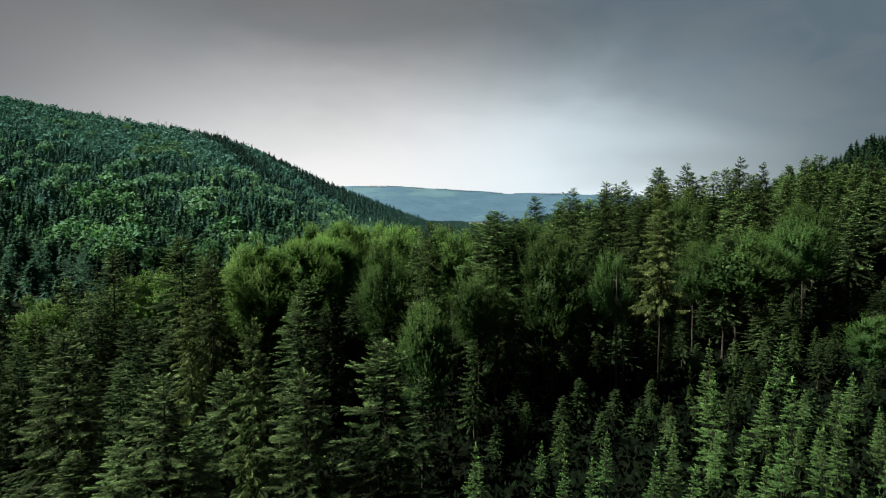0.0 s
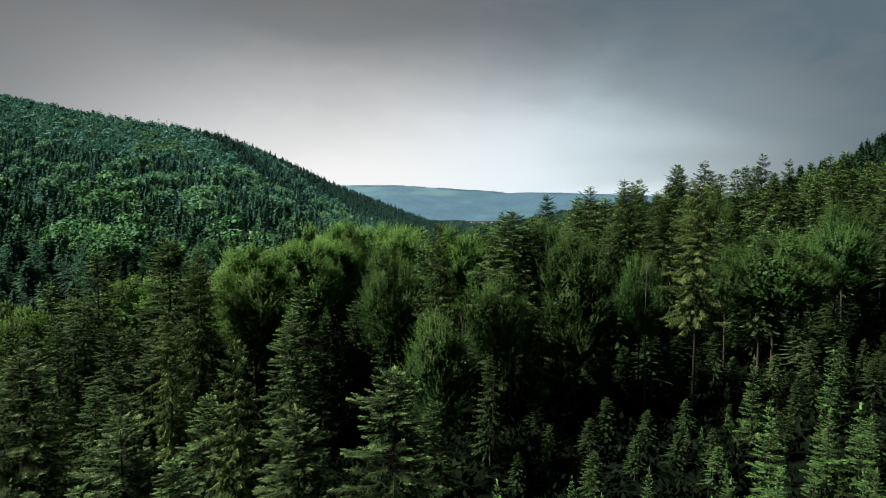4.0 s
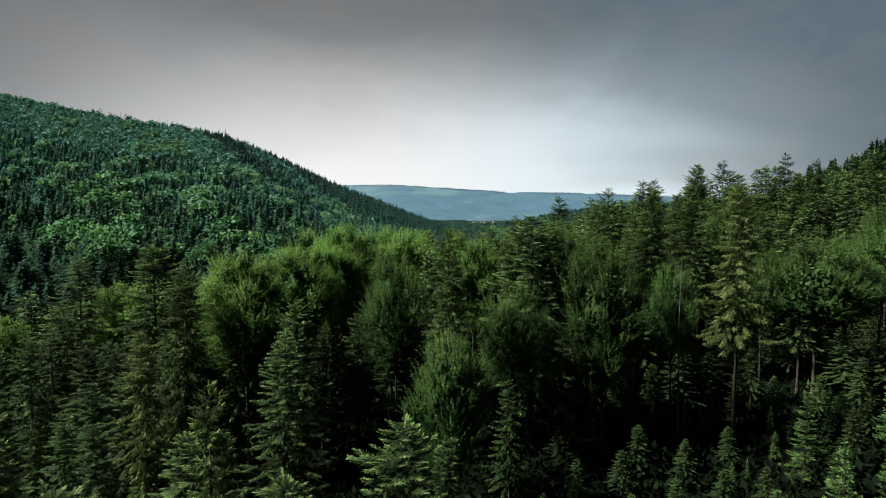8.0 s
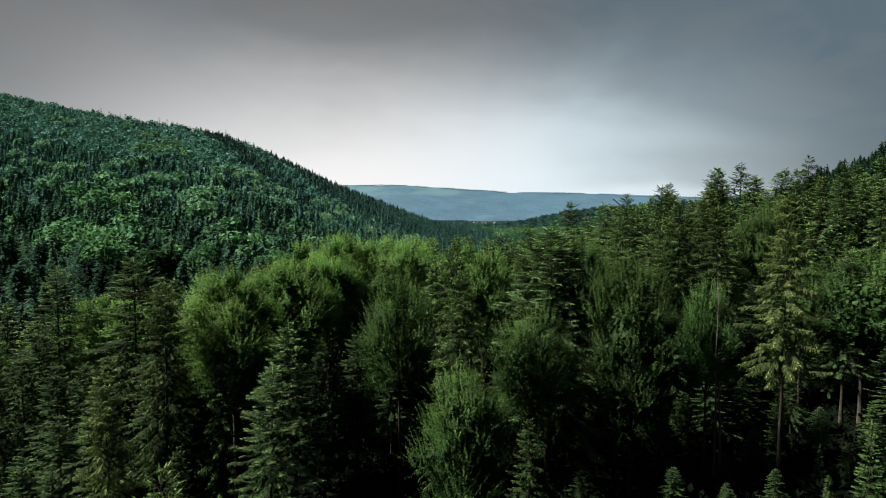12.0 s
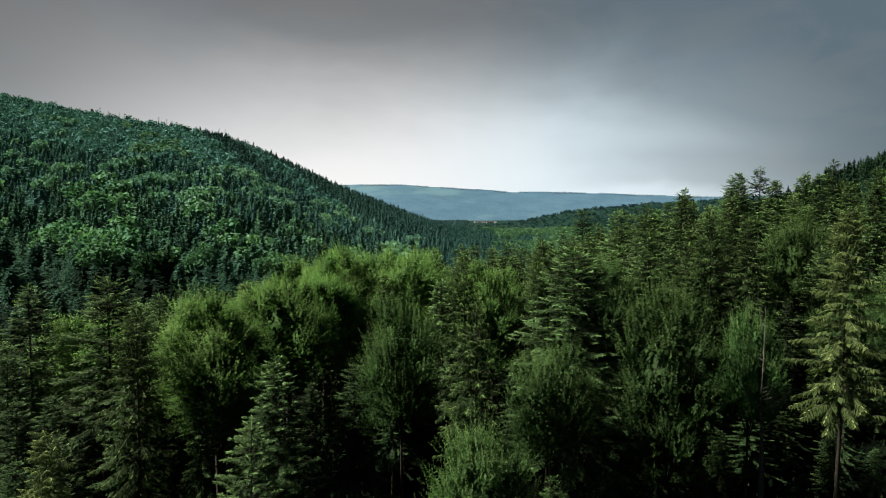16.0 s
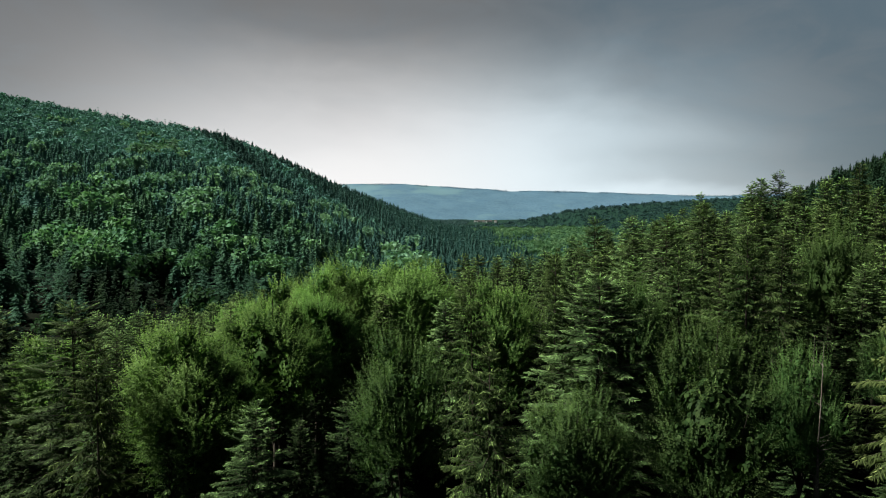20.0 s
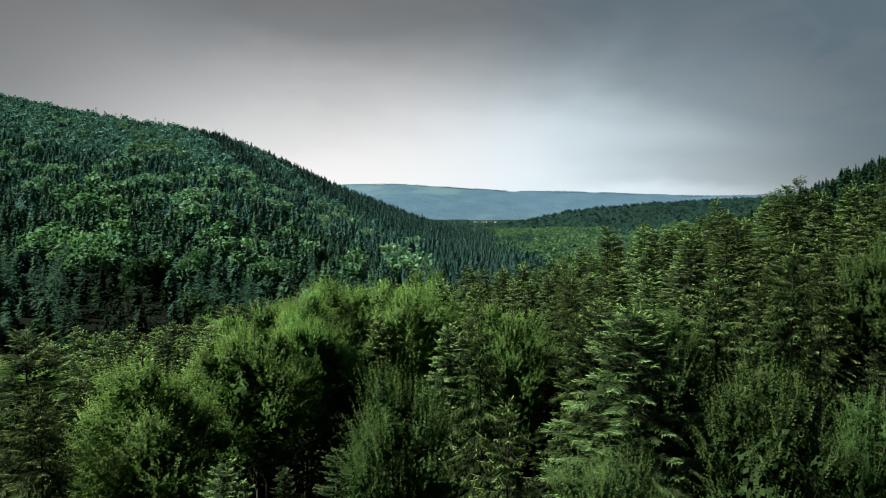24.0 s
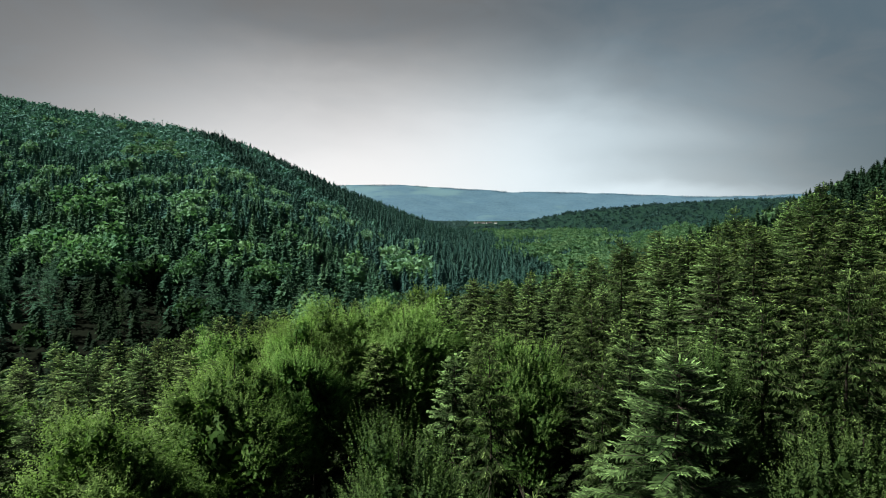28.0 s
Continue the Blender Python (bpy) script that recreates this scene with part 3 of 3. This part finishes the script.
for _ in range(60):      # unseen trees added west of the view to shade the near left
    x, y = R.uniform(-85, -26), R.uniform(14, 84)
    if x < -0.72 * y - 7 and all((x - a) ** 2 + (y - b) ** 2 > 36 for a, b, _ in placed):
        plant("mid_fir", x, y, float(ground_z(x, y)) + R.uniform(24, 30), R.uniform(0.9, 1.1))
for _ in range(260):
    x, y = R.uniform(10, 60), R.uniform(30, 66)
    if clearing(x, max(y, 42)) and y < 56 + 0.25 * (x - 10) and len([1 for a, b, _ in placed if (x - a) ** 2 + (y - b) ** 2 < 2.9 ** 2]) == 0:
        g = float(ground_z(x, y))
        plant("young", x, y, g + R.uniform(1.8, 3.6) + 2.5 * smooth((x - 12) / 28) * smooth((y - 40) / 6), R.uniform(0.75, 1.05))
for _ in range(500):      # forest below and behind the start of the flight
    x, y = R.uniform(-70, 60), R.uniform(-40, 44)
    top = min(17.0, 27 - 0.56 * max(y, 0)) - R.uniform(0, 3)
    if (x < 6 or y < 30) and abs(x) < 60 + y and all((x - a) ** 2 + (y - b) ** 2 > 42 for a, b, _ in placed):
        plant("mid_fir" if R.random() < 0.6 else "mid_spruce", x, y, top, R.uniform(0.9, 1.3))
for sources in kinds.values():
    for src in sources:
        for ob in (*src.children_recursive, src):
            bpy.data.objects.remove(ob)


# ---- forest beyond the spur ----
def tris(q):
    return np.concatenate([q[:, [0, 1, 2]], q[:, [0, 2, 3]]])


def far_conifer(r, tiers, per, height=18.0, reach=3.5, bare=0.08, shape=0.62):
    """A far conifer: rings of drooping boughs round a slim dark core."""
    t = np.repeat((np.arange(tiers) + 0.5) / tiers, per) + r.normal(0, 0.25 / tiers, tiers * per)
    n = len(t)
    a = np.tile(np.arange(per) * 6.283 / per, tiers) + np.repeat(r.uniform(0, 6.28, tiers), per) + r.normal(0, 0.25, n)
    up = np.array([0, 0, 1.0])
    out = np.stack([np.cos(a), np.sin(a), 0 * a], -1)
    t = np.clip(t, 0.02, 1)
    L = (reach * t ** shape + 0.25) * r.uniform(0.75, 1.2, n)
    p = up * (height * (1 - t * (1 - bare)))[:, None] + up * 0.5
    w = unit(out + up * (r.uniform(-0.75, -0.05, n) + 0.35 * (1 - t) ** 2)[:, None])
    v, q = diamonds(p, w, unit(np.cross(w, up + r.normal(0, 0.35, (n, 3)))), L, L * min(0.8, 3.6 / per) + 0.25, 0.12)
    k = np.arange(5) * 1.2566 + r.uniform(0, 6)
    cv = np.concatenate([[(0, 0, height)], np.c_[np.cos(k) * reach * 0.5, np.sin(k) * reach * 0.5, np.full(5, height * (bare + 0.05))]])
    cf = np.array([(0, 1 + i, 1 + (i + 1) % 5) for i in range(5)])
    return join([(cv, cf), (v, tris(q))])


def far_broadleaf(r, lobes, leaves, height=15.0, reach=4.6):
    """A far broadleaf crown: a heap of leafy lobes with hollows between them."""
    up = np.array([0, 0, 1.0])
    mid = up * height * 0.60
    axes = np.array([reach, reach, height * 0.40])
    made = []
    for k in range(lobes):
        q = 1 - 1.5 * (k + r.uniform(0.2, 0.8)) / lobes
        az = 2.399 * k + r.normal(0, 0.3)
        d = np.array([math.sqrt(1 - q * q) * math.cos(az), math.sqrt(1 - q * q) * math.sin(az), q])
        size = reach * r.uniform(0.36, 0.52)
        c = mid + d * (axes - size * 0.8) * r.uniform(0.8, 1.1)
        w = unit(r.normal(0, 1, (leaves, 3)) + d * 0.7 + up * 0.4)
        turn = unit(np.cross(w, r.normal(0, 1, (leaves, 3))) + w * 0.35 + up * 0.3)
        big = size * r.uniform(0.75, 1.25, leaves) * 2.6 / math.sqrt(leaves)
        v, f = diamonds(c + w * (size * r.uniform(0.6, 1.0, leaves))[:, None], turn, unit(np.cross(turn, w)), big * 1.3, big)
        made.append((v, tris(f)))
    n = 10
    w = unit(r.normal(0, 1, (n, 3)))
    turn = unit(np.cross(w, r.normal(0, 1, (n, 3))))
    v, f = diamonds(mid + w * axes * 0.5 - turn * reach * 0.5, turn, np.cross(turn, w), np.full(n, reach), np.full(n, reach * 0.8))
    return join([*made, (v, tris(f))])


def leaf_clump(r, leaves, height, reach):
    """A low bush of loose leaves."""
    d = unit(r.normal(0, 1, (leaves, 3)) + (0, 0, 0.5))
    p = d * np.array([reach, reach, height * 0.5]) * r.uniform(0.4, 1.1, (leaves, 1)) + (0, 0, height * 0.45)
    w = unit(d + (0, 0, 0.6) + r.normal(0, 0.4, (leaves, 3)))
    side = unit(np.cross(w, d + r.normal(0, 0.6, (leaves, 3))))
    size = r.uniform(0.3, 0.6, leaves)
    v, q = diamonds(p, w, side, size * 1.4, size * 0.7)
    return v, np.concatenate([q[:, [0, 1, 2]], q[:, [0, 2, 3]]])


def woods(name, shapes, xy, scale, material, label, height=ground_z, sink=0.8):
    """Many far trees in one object."""
    r = np.random.default_rng(len(xy))
    z = height(xy[:, 0], xy[:, 1]) - sink
    which = r.integers(0, len(shapes), len(xy))
    vs, fs, fresh, n = [], [], [], 0
    for k, (v, f) in enumerate(shapes):
        sel = np.where(which == k)[0]
        a = r.uniform(0, 6.28, len(sel))
        s = scale * (0.45 + 0.95 * r.beta(1.7, 2.2, len(sel)))
        wide = s * r.uniform(1.05, 1.45, len(sel))
        c, d = np.cos(a), np.sin(a)
        px = (v[None, :, 0] * c[:, None] - v[None, :, 1] * d[:, None]) * wide[:, None] + xy[sel, 0, None]
        py = (v[None, :, 0] * d[:, None] + v[None, :, 1] * c[:, None]) * wide[:, None] + xy[sel, 1, None]
        pz = v[None, :, 2] * s[:, None] + z[sel, None]
        vs.append(np.stack([px, py, pz], -1).reshape(-1, 3))
        fs.append((f[None] + (np.arange(len(sel)) * len(v))[:, None, None]).reshape(-1, 3) + n)
        fresh.append(np.repeat(r.uniform(0, 1, len(sel)) ** (2.2 if "leaf" in name else 5.0), len(f)))      # the leaf colour changes from tree to tree
        n += len(sel) * len(v)
    ob = new(name, mesh_of(name, np.concatenate(vs), np.concatenate(fs), material, False, np.concatenate(fresh)))
    return tagged(ob, label, "forest", kind="stuff")


def scatter(seed, xs, ys, gap, keep):
    """Jittered rows of places for which keep(x, y) holds."""
    r = np.random.default_rng(seed)
    gx, gy = np.meshgrid(np.arange(*xs, gap), np.arange(*ys, gap))
    p = np.stack([gx, gy], -1).reshape(-1, 2) + r.uniform(-0.48, 0.48, (gx.size, 2)) * gap
    return p[keep(p[:, 0], p[:, 1])]


def leafy(p, share, size=70.0):
    """Which places bear broadleaf trees: they stand in loose groups."""
    n = np.array([noise.noise((x / size, y / size, 3.3)) + 0.5 * noise.noise((x / size * 3.1, y / size * 3.1, 8.1)) for x, y in p])
    return n > np.quantile(n, 1 - share)


def seen_wedge(x, y, margin=60):
    return np.abs(x) < 0.70 * y + margin


R2 = np.random.default_rng(23)
near_c = [far_conifer(R2, 18, 11, 19.0, R2.uniform(4.0, 5.0), 0.12, 0.8) for _ in range(6)]
near_b = [far_broadleaf(R2, 11, 26, 15.0, R2.uniform(4.2, 5.2)) for _ in range(5)]
far_c = [far_conifer(R2, 12, 9, 18.5, R2.uniform(4.2, 5.2), 0.1, 0.8) for _ in range(6)]
slope_c = []
for _ in range(5):
    v, q, _fresh = conifer(R2, 20, R2.uniform(4.4, 5.2), 0.12, 0.72, (-0.3, 0.35), 0.0, 0.15, 1.5, 0.75, 0.7, 0.1, dense=6)[0]
    slope_c.append((v, tris(q)))
near_d = [far_conifer(R2, 13, 11, 15.0, R2.uniform(4.2, 5.2), 0.2, 0.5) for _ in range(4)]
far_d = [far_conifer(R2, 7, 8, 15.0, R2.uniform(4.4, 5.4), 0.15, 0.5) for _ in range(4)]
far_b = [far_broadleaf(R2, 9, 14, 14.0, R2.uniform(4.4, 5.6)) for _ in range(6)]
tiny_c = [far_conifer(R2, 6, 6, 15.0, 4.0) for _ in range(4)]
tiny_b = [far_broadleaf(R2, 5, 6) for _ in range(4)]


def wobble(x, y):
    """An uneven edge between two kinds or painted tones of wood, in metres."""
    return 26 * np.sin(x * 0.031 + y * 0.017) + 18 * np.sin(y * 0.053 - x * 0.021 + 2) + 9 * np.sin(x * 0.13 + 1) * np.sin(y * 0.11)


# loose groups of broadleaf trees on the hillside: x, y, half widths
GLADES = [(-392, 889, 23, 66), (-306, 846, 27, 27), (-369, 717, 38, 16), (-413, 796, 10, 51), (-330, 580, 18, 42), (-301, 594, 27, 46), (-267, 582, 12, 39), (-266, 526, 22, 17), (-206, 486, 12, 18), (-175, 630, 13, 33), (-148, 575, 11, 24), (-46, 762, 33, 76), (-478, 1001, 16, 30), (-536, 1258, 29, 79), (-332, 1120, 16, 42), (-518, 907, 10, 40), (-77, 455, 19, 28)]


def in_glade(p):
    x, y = p[:, 0] + 0.35 * wobble(*p.T), p[:, 1] + 0.6 * wobble(p[:, 1], p[:, 0])
    return np.any([((x - a) / b) ** 2 + ((y - c) / d) ** 2 < 1 for a, c, b, d in GLADES], axis=0)


p = scatter(1, (-420, 420), (150, 560), 12.0, lambda x, y: seen_wedge(x, y, 30) & ((y > 240) | (x < -78) | (x > 152)))
b = (in_glade(p) | leafy(p, 0.10, 45)) & (p[:, 0] < 90)
west = p[:, 0] < 90
# rows short of this edge take the colours with shade painted in
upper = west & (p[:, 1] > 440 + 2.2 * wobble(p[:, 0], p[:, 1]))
woods("conifer_forest", slope_c + near_c + near_d, p[~b & ~upper & west], 1.25, SHADED_FIR, "dense conifers filling the valley side, shade put into their colour", sink=3.0)
woods("conifer_forest", near_c, p[~west], 1.0, SHADED_FIR, "conifers on the rise above the near forest, in the shaded tone")
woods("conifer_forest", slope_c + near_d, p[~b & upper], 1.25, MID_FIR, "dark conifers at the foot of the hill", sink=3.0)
woods("broadleaf_forest", near_b, p[b & ~upper], 1.35, SHADED_LEAF, "broadleaf trees among the valley conifers, shade in their colour")
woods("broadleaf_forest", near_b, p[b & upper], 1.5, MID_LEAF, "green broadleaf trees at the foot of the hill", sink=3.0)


def foot_line(y):
    """Where the wooded hill ends at the valley floor."""
    return np.where(y < 980, 0.125 * y, 122 - 0.08 * (y - 980))


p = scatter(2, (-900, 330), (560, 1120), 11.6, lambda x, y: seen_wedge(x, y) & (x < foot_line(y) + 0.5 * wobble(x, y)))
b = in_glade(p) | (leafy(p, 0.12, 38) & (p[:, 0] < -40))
# beyond this edge the trees take the haze-tinted colours
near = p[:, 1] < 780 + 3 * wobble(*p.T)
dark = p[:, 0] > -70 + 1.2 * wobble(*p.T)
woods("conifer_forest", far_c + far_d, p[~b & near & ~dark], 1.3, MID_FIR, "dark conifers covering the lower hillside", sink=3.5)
woods("conifer_forest", far_c + far_d, p[~b & ~near & ~dark], 1.3, HAZY_FIR, "conifers covering the upper hillside, haze tint in their colour", sink=3.5)
woods("conifer_forest", far_c, p[~b & dark], 1.3, HAZY_SHADE_FIR, "conifers along the foot of the hill, shade in their colour", sink=3.5)
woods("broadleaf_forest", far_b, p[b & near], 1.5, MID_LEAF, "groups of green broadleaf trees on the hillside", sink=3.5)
woods("broadleaf_forest", far_b, p[b & ~near], 1.5, HAZY_LEAF, "groups of broadleaf trees on the hillside, paled by painted haze", sink=3.5)

p = scatter(4, (-1400, 300), (1120, 1790), 10.6, lambda x, y: seen_wedge(x, y) & (x < foot_line(y) + 30))
b = in_glade(p) | (leafy(p, 0.05, 60) & (p[:, 0] < -0.35 * p[:, 1]))
# the shoulder takes the needle colour with its shade painted in
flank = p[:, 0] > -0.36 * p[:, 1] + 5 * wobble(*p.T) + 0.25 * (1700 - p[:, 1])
woods("conifer_forest", tiny_c + tiny_b, p[~b & ~flank], 1.2, HAZY_FIR, "conifers high on the hill, haze tint in their colour", sink=3.5)
woods("conifer_forest", tiny_c, p[~b & flank], 1.2, HAZY_SHADE_FIR, "conifers along the shoulder of the hill, shade in their colour", sink=3.5)
woods("broadleaf_forest", tiny_b, p[b], 1.4, HAZY_LEAF, "broadleaf trees high on the hill, haze tint in their colour", sink=3.5)

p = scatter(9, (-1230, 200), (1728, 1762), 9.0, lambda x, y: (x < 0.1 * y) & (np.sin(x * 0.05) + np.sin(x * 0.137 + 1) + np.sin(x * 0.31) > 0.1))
woods("conifer_forest", tiny_c + far_d, p, 1.0, HAZY_SHADE_FIR, "uneven row of conifers standing up from the crest", sink=3.0)

p = scatter(3, (-50, 1000), (560, 1720), 9.0, lambda x, y: (x < 0.72 * y + 40) & (x > foot_line(y) + 6 + 0.5 * wobble(x, y)))
b = leafy(p, 0.6, 120)
floor_part = p[:, 0] < 0.50 * p[:, 1] + 2 * wobble(*p.T)
woods("conifer_forest", tiny_c, p[~b & floor_part], 0.8, HAZY_SHADE_FIR, "conifers on the valley floor")
woods("conifer_forest", far_c, p[~floor_part], 1.0, SHADED_FIR, "conifers on the rise beside the valley, in the shaded tone")
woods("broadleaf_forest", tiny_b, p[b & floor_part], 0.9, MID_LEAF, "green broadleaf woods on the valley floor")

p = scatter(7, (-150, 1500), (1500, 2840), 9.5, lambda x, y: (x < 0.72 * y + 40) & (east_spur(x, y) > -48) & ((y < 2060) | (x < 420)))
woods("conifer_forest", tiny_c + tiny_b, p, 0.85, CLOUD_SHADE_FIR, "conifers on the low ridge across the valley, cloud shade painted in", sink=8.0)
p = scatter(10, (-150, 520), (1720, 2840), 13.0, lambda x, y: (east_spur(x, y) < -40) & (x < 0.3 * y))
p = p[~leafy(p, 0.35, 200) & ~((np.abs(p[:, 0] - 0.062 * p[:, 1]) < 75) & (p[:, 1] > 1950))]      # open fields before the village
woods("broadleaf_forest", tiny_b, p, 0.7, BLUE_HAZE_LEAF, "woods at the far end of the valley, haze blue painted in", sink=2.0)

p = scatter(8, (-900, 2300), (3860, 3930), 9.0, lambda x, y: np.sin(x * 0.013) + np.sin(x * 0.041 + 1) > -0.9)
woods("treeline", tiny_c[:2], p, 0.42, HAZE_RANGE, "tiny trees along the crest of the far hills", far_range)

# low plants under the nearer trees, coloured near black in place of shade
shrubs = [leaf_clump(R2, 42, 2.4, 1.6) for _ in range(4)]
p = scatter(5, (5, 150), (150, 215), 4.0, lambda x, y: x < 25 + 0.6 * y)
low = woods("undergrowth", shrubs, p, 1.3, SHADED_SHRUB, "low shrubs under the firs on the rise, coloured shade-dark")
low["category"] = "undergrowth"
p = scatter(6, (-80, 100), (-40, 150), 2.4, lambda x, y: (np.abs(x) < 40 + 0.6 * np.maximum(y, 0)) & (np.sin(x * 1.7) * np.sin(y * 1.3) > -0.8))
under = woods("undergrowth", shrubs, p, 1.1, SHADED_SHRUB, "low shrubs and ferns under the trees, coloured near black for shade")
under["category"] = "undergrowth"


# ---- dead trees, trees on the crest, the village ----
def dead_tree(r, height, thick, branches, label):
    """A bare dead stem with broken branches, foot at the origin."""
    base = new("dead_tree")
    part("trunk", mesh_of("dead_trunk", *trunk_of(r, height, thick, 0.5, 6), DEAD, True), base)
    for k in range(branches):
        z = height * r.uniform(0.45, 0.97)
        a, ln = r.uniform(0, 6.28), r.uniform(0.6, 2.2) * (1.15 - z / height)
        p = np.array([(0, 0, z), (ln * 0.5 * math.cos(a), ln * 0.5 * math.sin(a), z + 0.25 * ln), (ln * math.cos(a + 0.3), ln * math.sin(a + 0.3), z + ln * r.uniform(0.2, 0.7))])
        part("branch", mesh_of("dead_branch", *tube(p, [0.05, 0.035, 0.012], 4), DEAD, True), base)
    return tagged(base, label, "tree", "dead trees")


R3 = np.random.default_rng(31)
SNAGS = [(-73.5, 131, 15.6, 22), (24.4, 91.2, 25.0, 14), (-62, 178, 14, 10), (-98, 330, -8, 6), (-140, 345, -12, 6), (26.5, 94.5, 24.8, 12)]
for x, y, top, branches in SNAGS:
    z = float(ground_z(x, y)) - 0.3
    snag = dead_tree(R3, top - z, 0.16, branches, "bare grey dead tree standing among conifers")
    snag.matrix_basis = pose(x, y, z, R3.normal(0, 1.5), R3.normal(0, 1.5), 0)

CREST = [(-1010, 1745, 17), (-905, 1760, 27), (-880, 1755, 19), (-850, 1752, 18), (-748, 1750, 22), (-728, 1752, 20), (-712, 1748, 18), (-590, 1748, 17), (-575, 1750, 19)]
for x, y, tall in CREST:
    z = float(ground_z(x, y)) - 1
    lone = dead_tree(R3, tall + 5, 0.4, 7, "thin lone tree on the crest of the hill")
    crown = conifer(R3, tall + 5, 4.4, 0.4, 0.4, (0.1, 0.5), 0.05, 0.2, 2.2, 1.2, 1.5, 0.3, dense=6)[0]
    part("crown", mesh_of("lone_crown", crown[0], crown[1], HAZY_FIR, False, crown[2]), lone)
    lone.matrix_basis = pose(x, y, z, 0, 0, R3.uniform(0, 360))


def house(wide, deep, wall, ridge):
    """A white house with a gabled roof, a door and windows."""
    base = new("house")
    w, d = wide / 2, deep / 2
    bm = bmesh.new()
    pts = [(-w, -d, 0), (w, -d, 0), (w, d, 0), (-w, d, 0), (-w, -d, wall), (w, -d, wall), (w, d, wall), (-w, d, wall), (-w, 0, ridge), (w, 0, ridge)]
    vs = [bm.verts.new(p) for p in pts]
    for f in ((0, 1, 5, 4), (2, 3, 7, 6), (1, 2, 6, 9, 5), (3, 0, 4, 8, 7)):
        bm.faces.new([vs[i] for i in f])
    walls = bpy.data.meshes.new("house_wall")
    bm.to_mesh(walls)
    bm.free()
    walls.materials.append(WALLS)
    part("wall", walls, base)
    for s in (-1, 1):
        lo, hi = (0, s * (d + 0.6), wall - 0.5), (0, 0, ridge + 0.1)
        v = [(-w - 0.5, lo[1], lo[2]), (w + 0.5, lo[1], lo[2]), (w + 0.5, 0, hi[2]), (-w - 0.5, 0, hi[2])]
        v += [(a, b, c + 0.3) for a, b, c in v]
        part("roof", mesh_of("house_roof", v, [(0, 1, 2, 3), (4, 5, 6, 7), (0, 1, 5, 4), (1, 2, 6, 5), (2, 3, 7, 6), (3, 0, 4, 7)], TILES), base)
    for k in (-0.55, 0.0, 0.55):
        x = k * w
        v = [(x - 0.6, -d - 0.05, 1.2), (x + 0.6, -d - 0.05, 1.2), (x + 0.6, -d - 0.05, 2.6), (x - 0.6, -d - 0.05, 2.6)]
        v += [(a, -d + 0.1, c) for a, b, c in v]
        part("window", mesh_of("house_window", v, [(0, 1, 2, 3), (0, 1, 5, 4), (1, 2, 6, 5), (2, 3, 7, 6), (3, 0, 4, 7)], BARK), base)
    return tagged(base, "small white house with a grey roof in the valley", "house", "village houses")


home = house(12, 8, 5, 8)
for k, (x, y, turn) in enumerate([(132, 2700, 10), (150, 2712, -20), (166, 2696, 35), (180, 2722, 0), (118, 2725, 60), (200, 2705, -40)]):
    z = max(float(ground_z(x, y)), float(far_range(x, y))) - 0.4
    copy_thing(home, pose(x, y, z, 0, 0, turn))
for ob in (*home.children_recursive, home):
    bpy.data.objects.remove(ob)
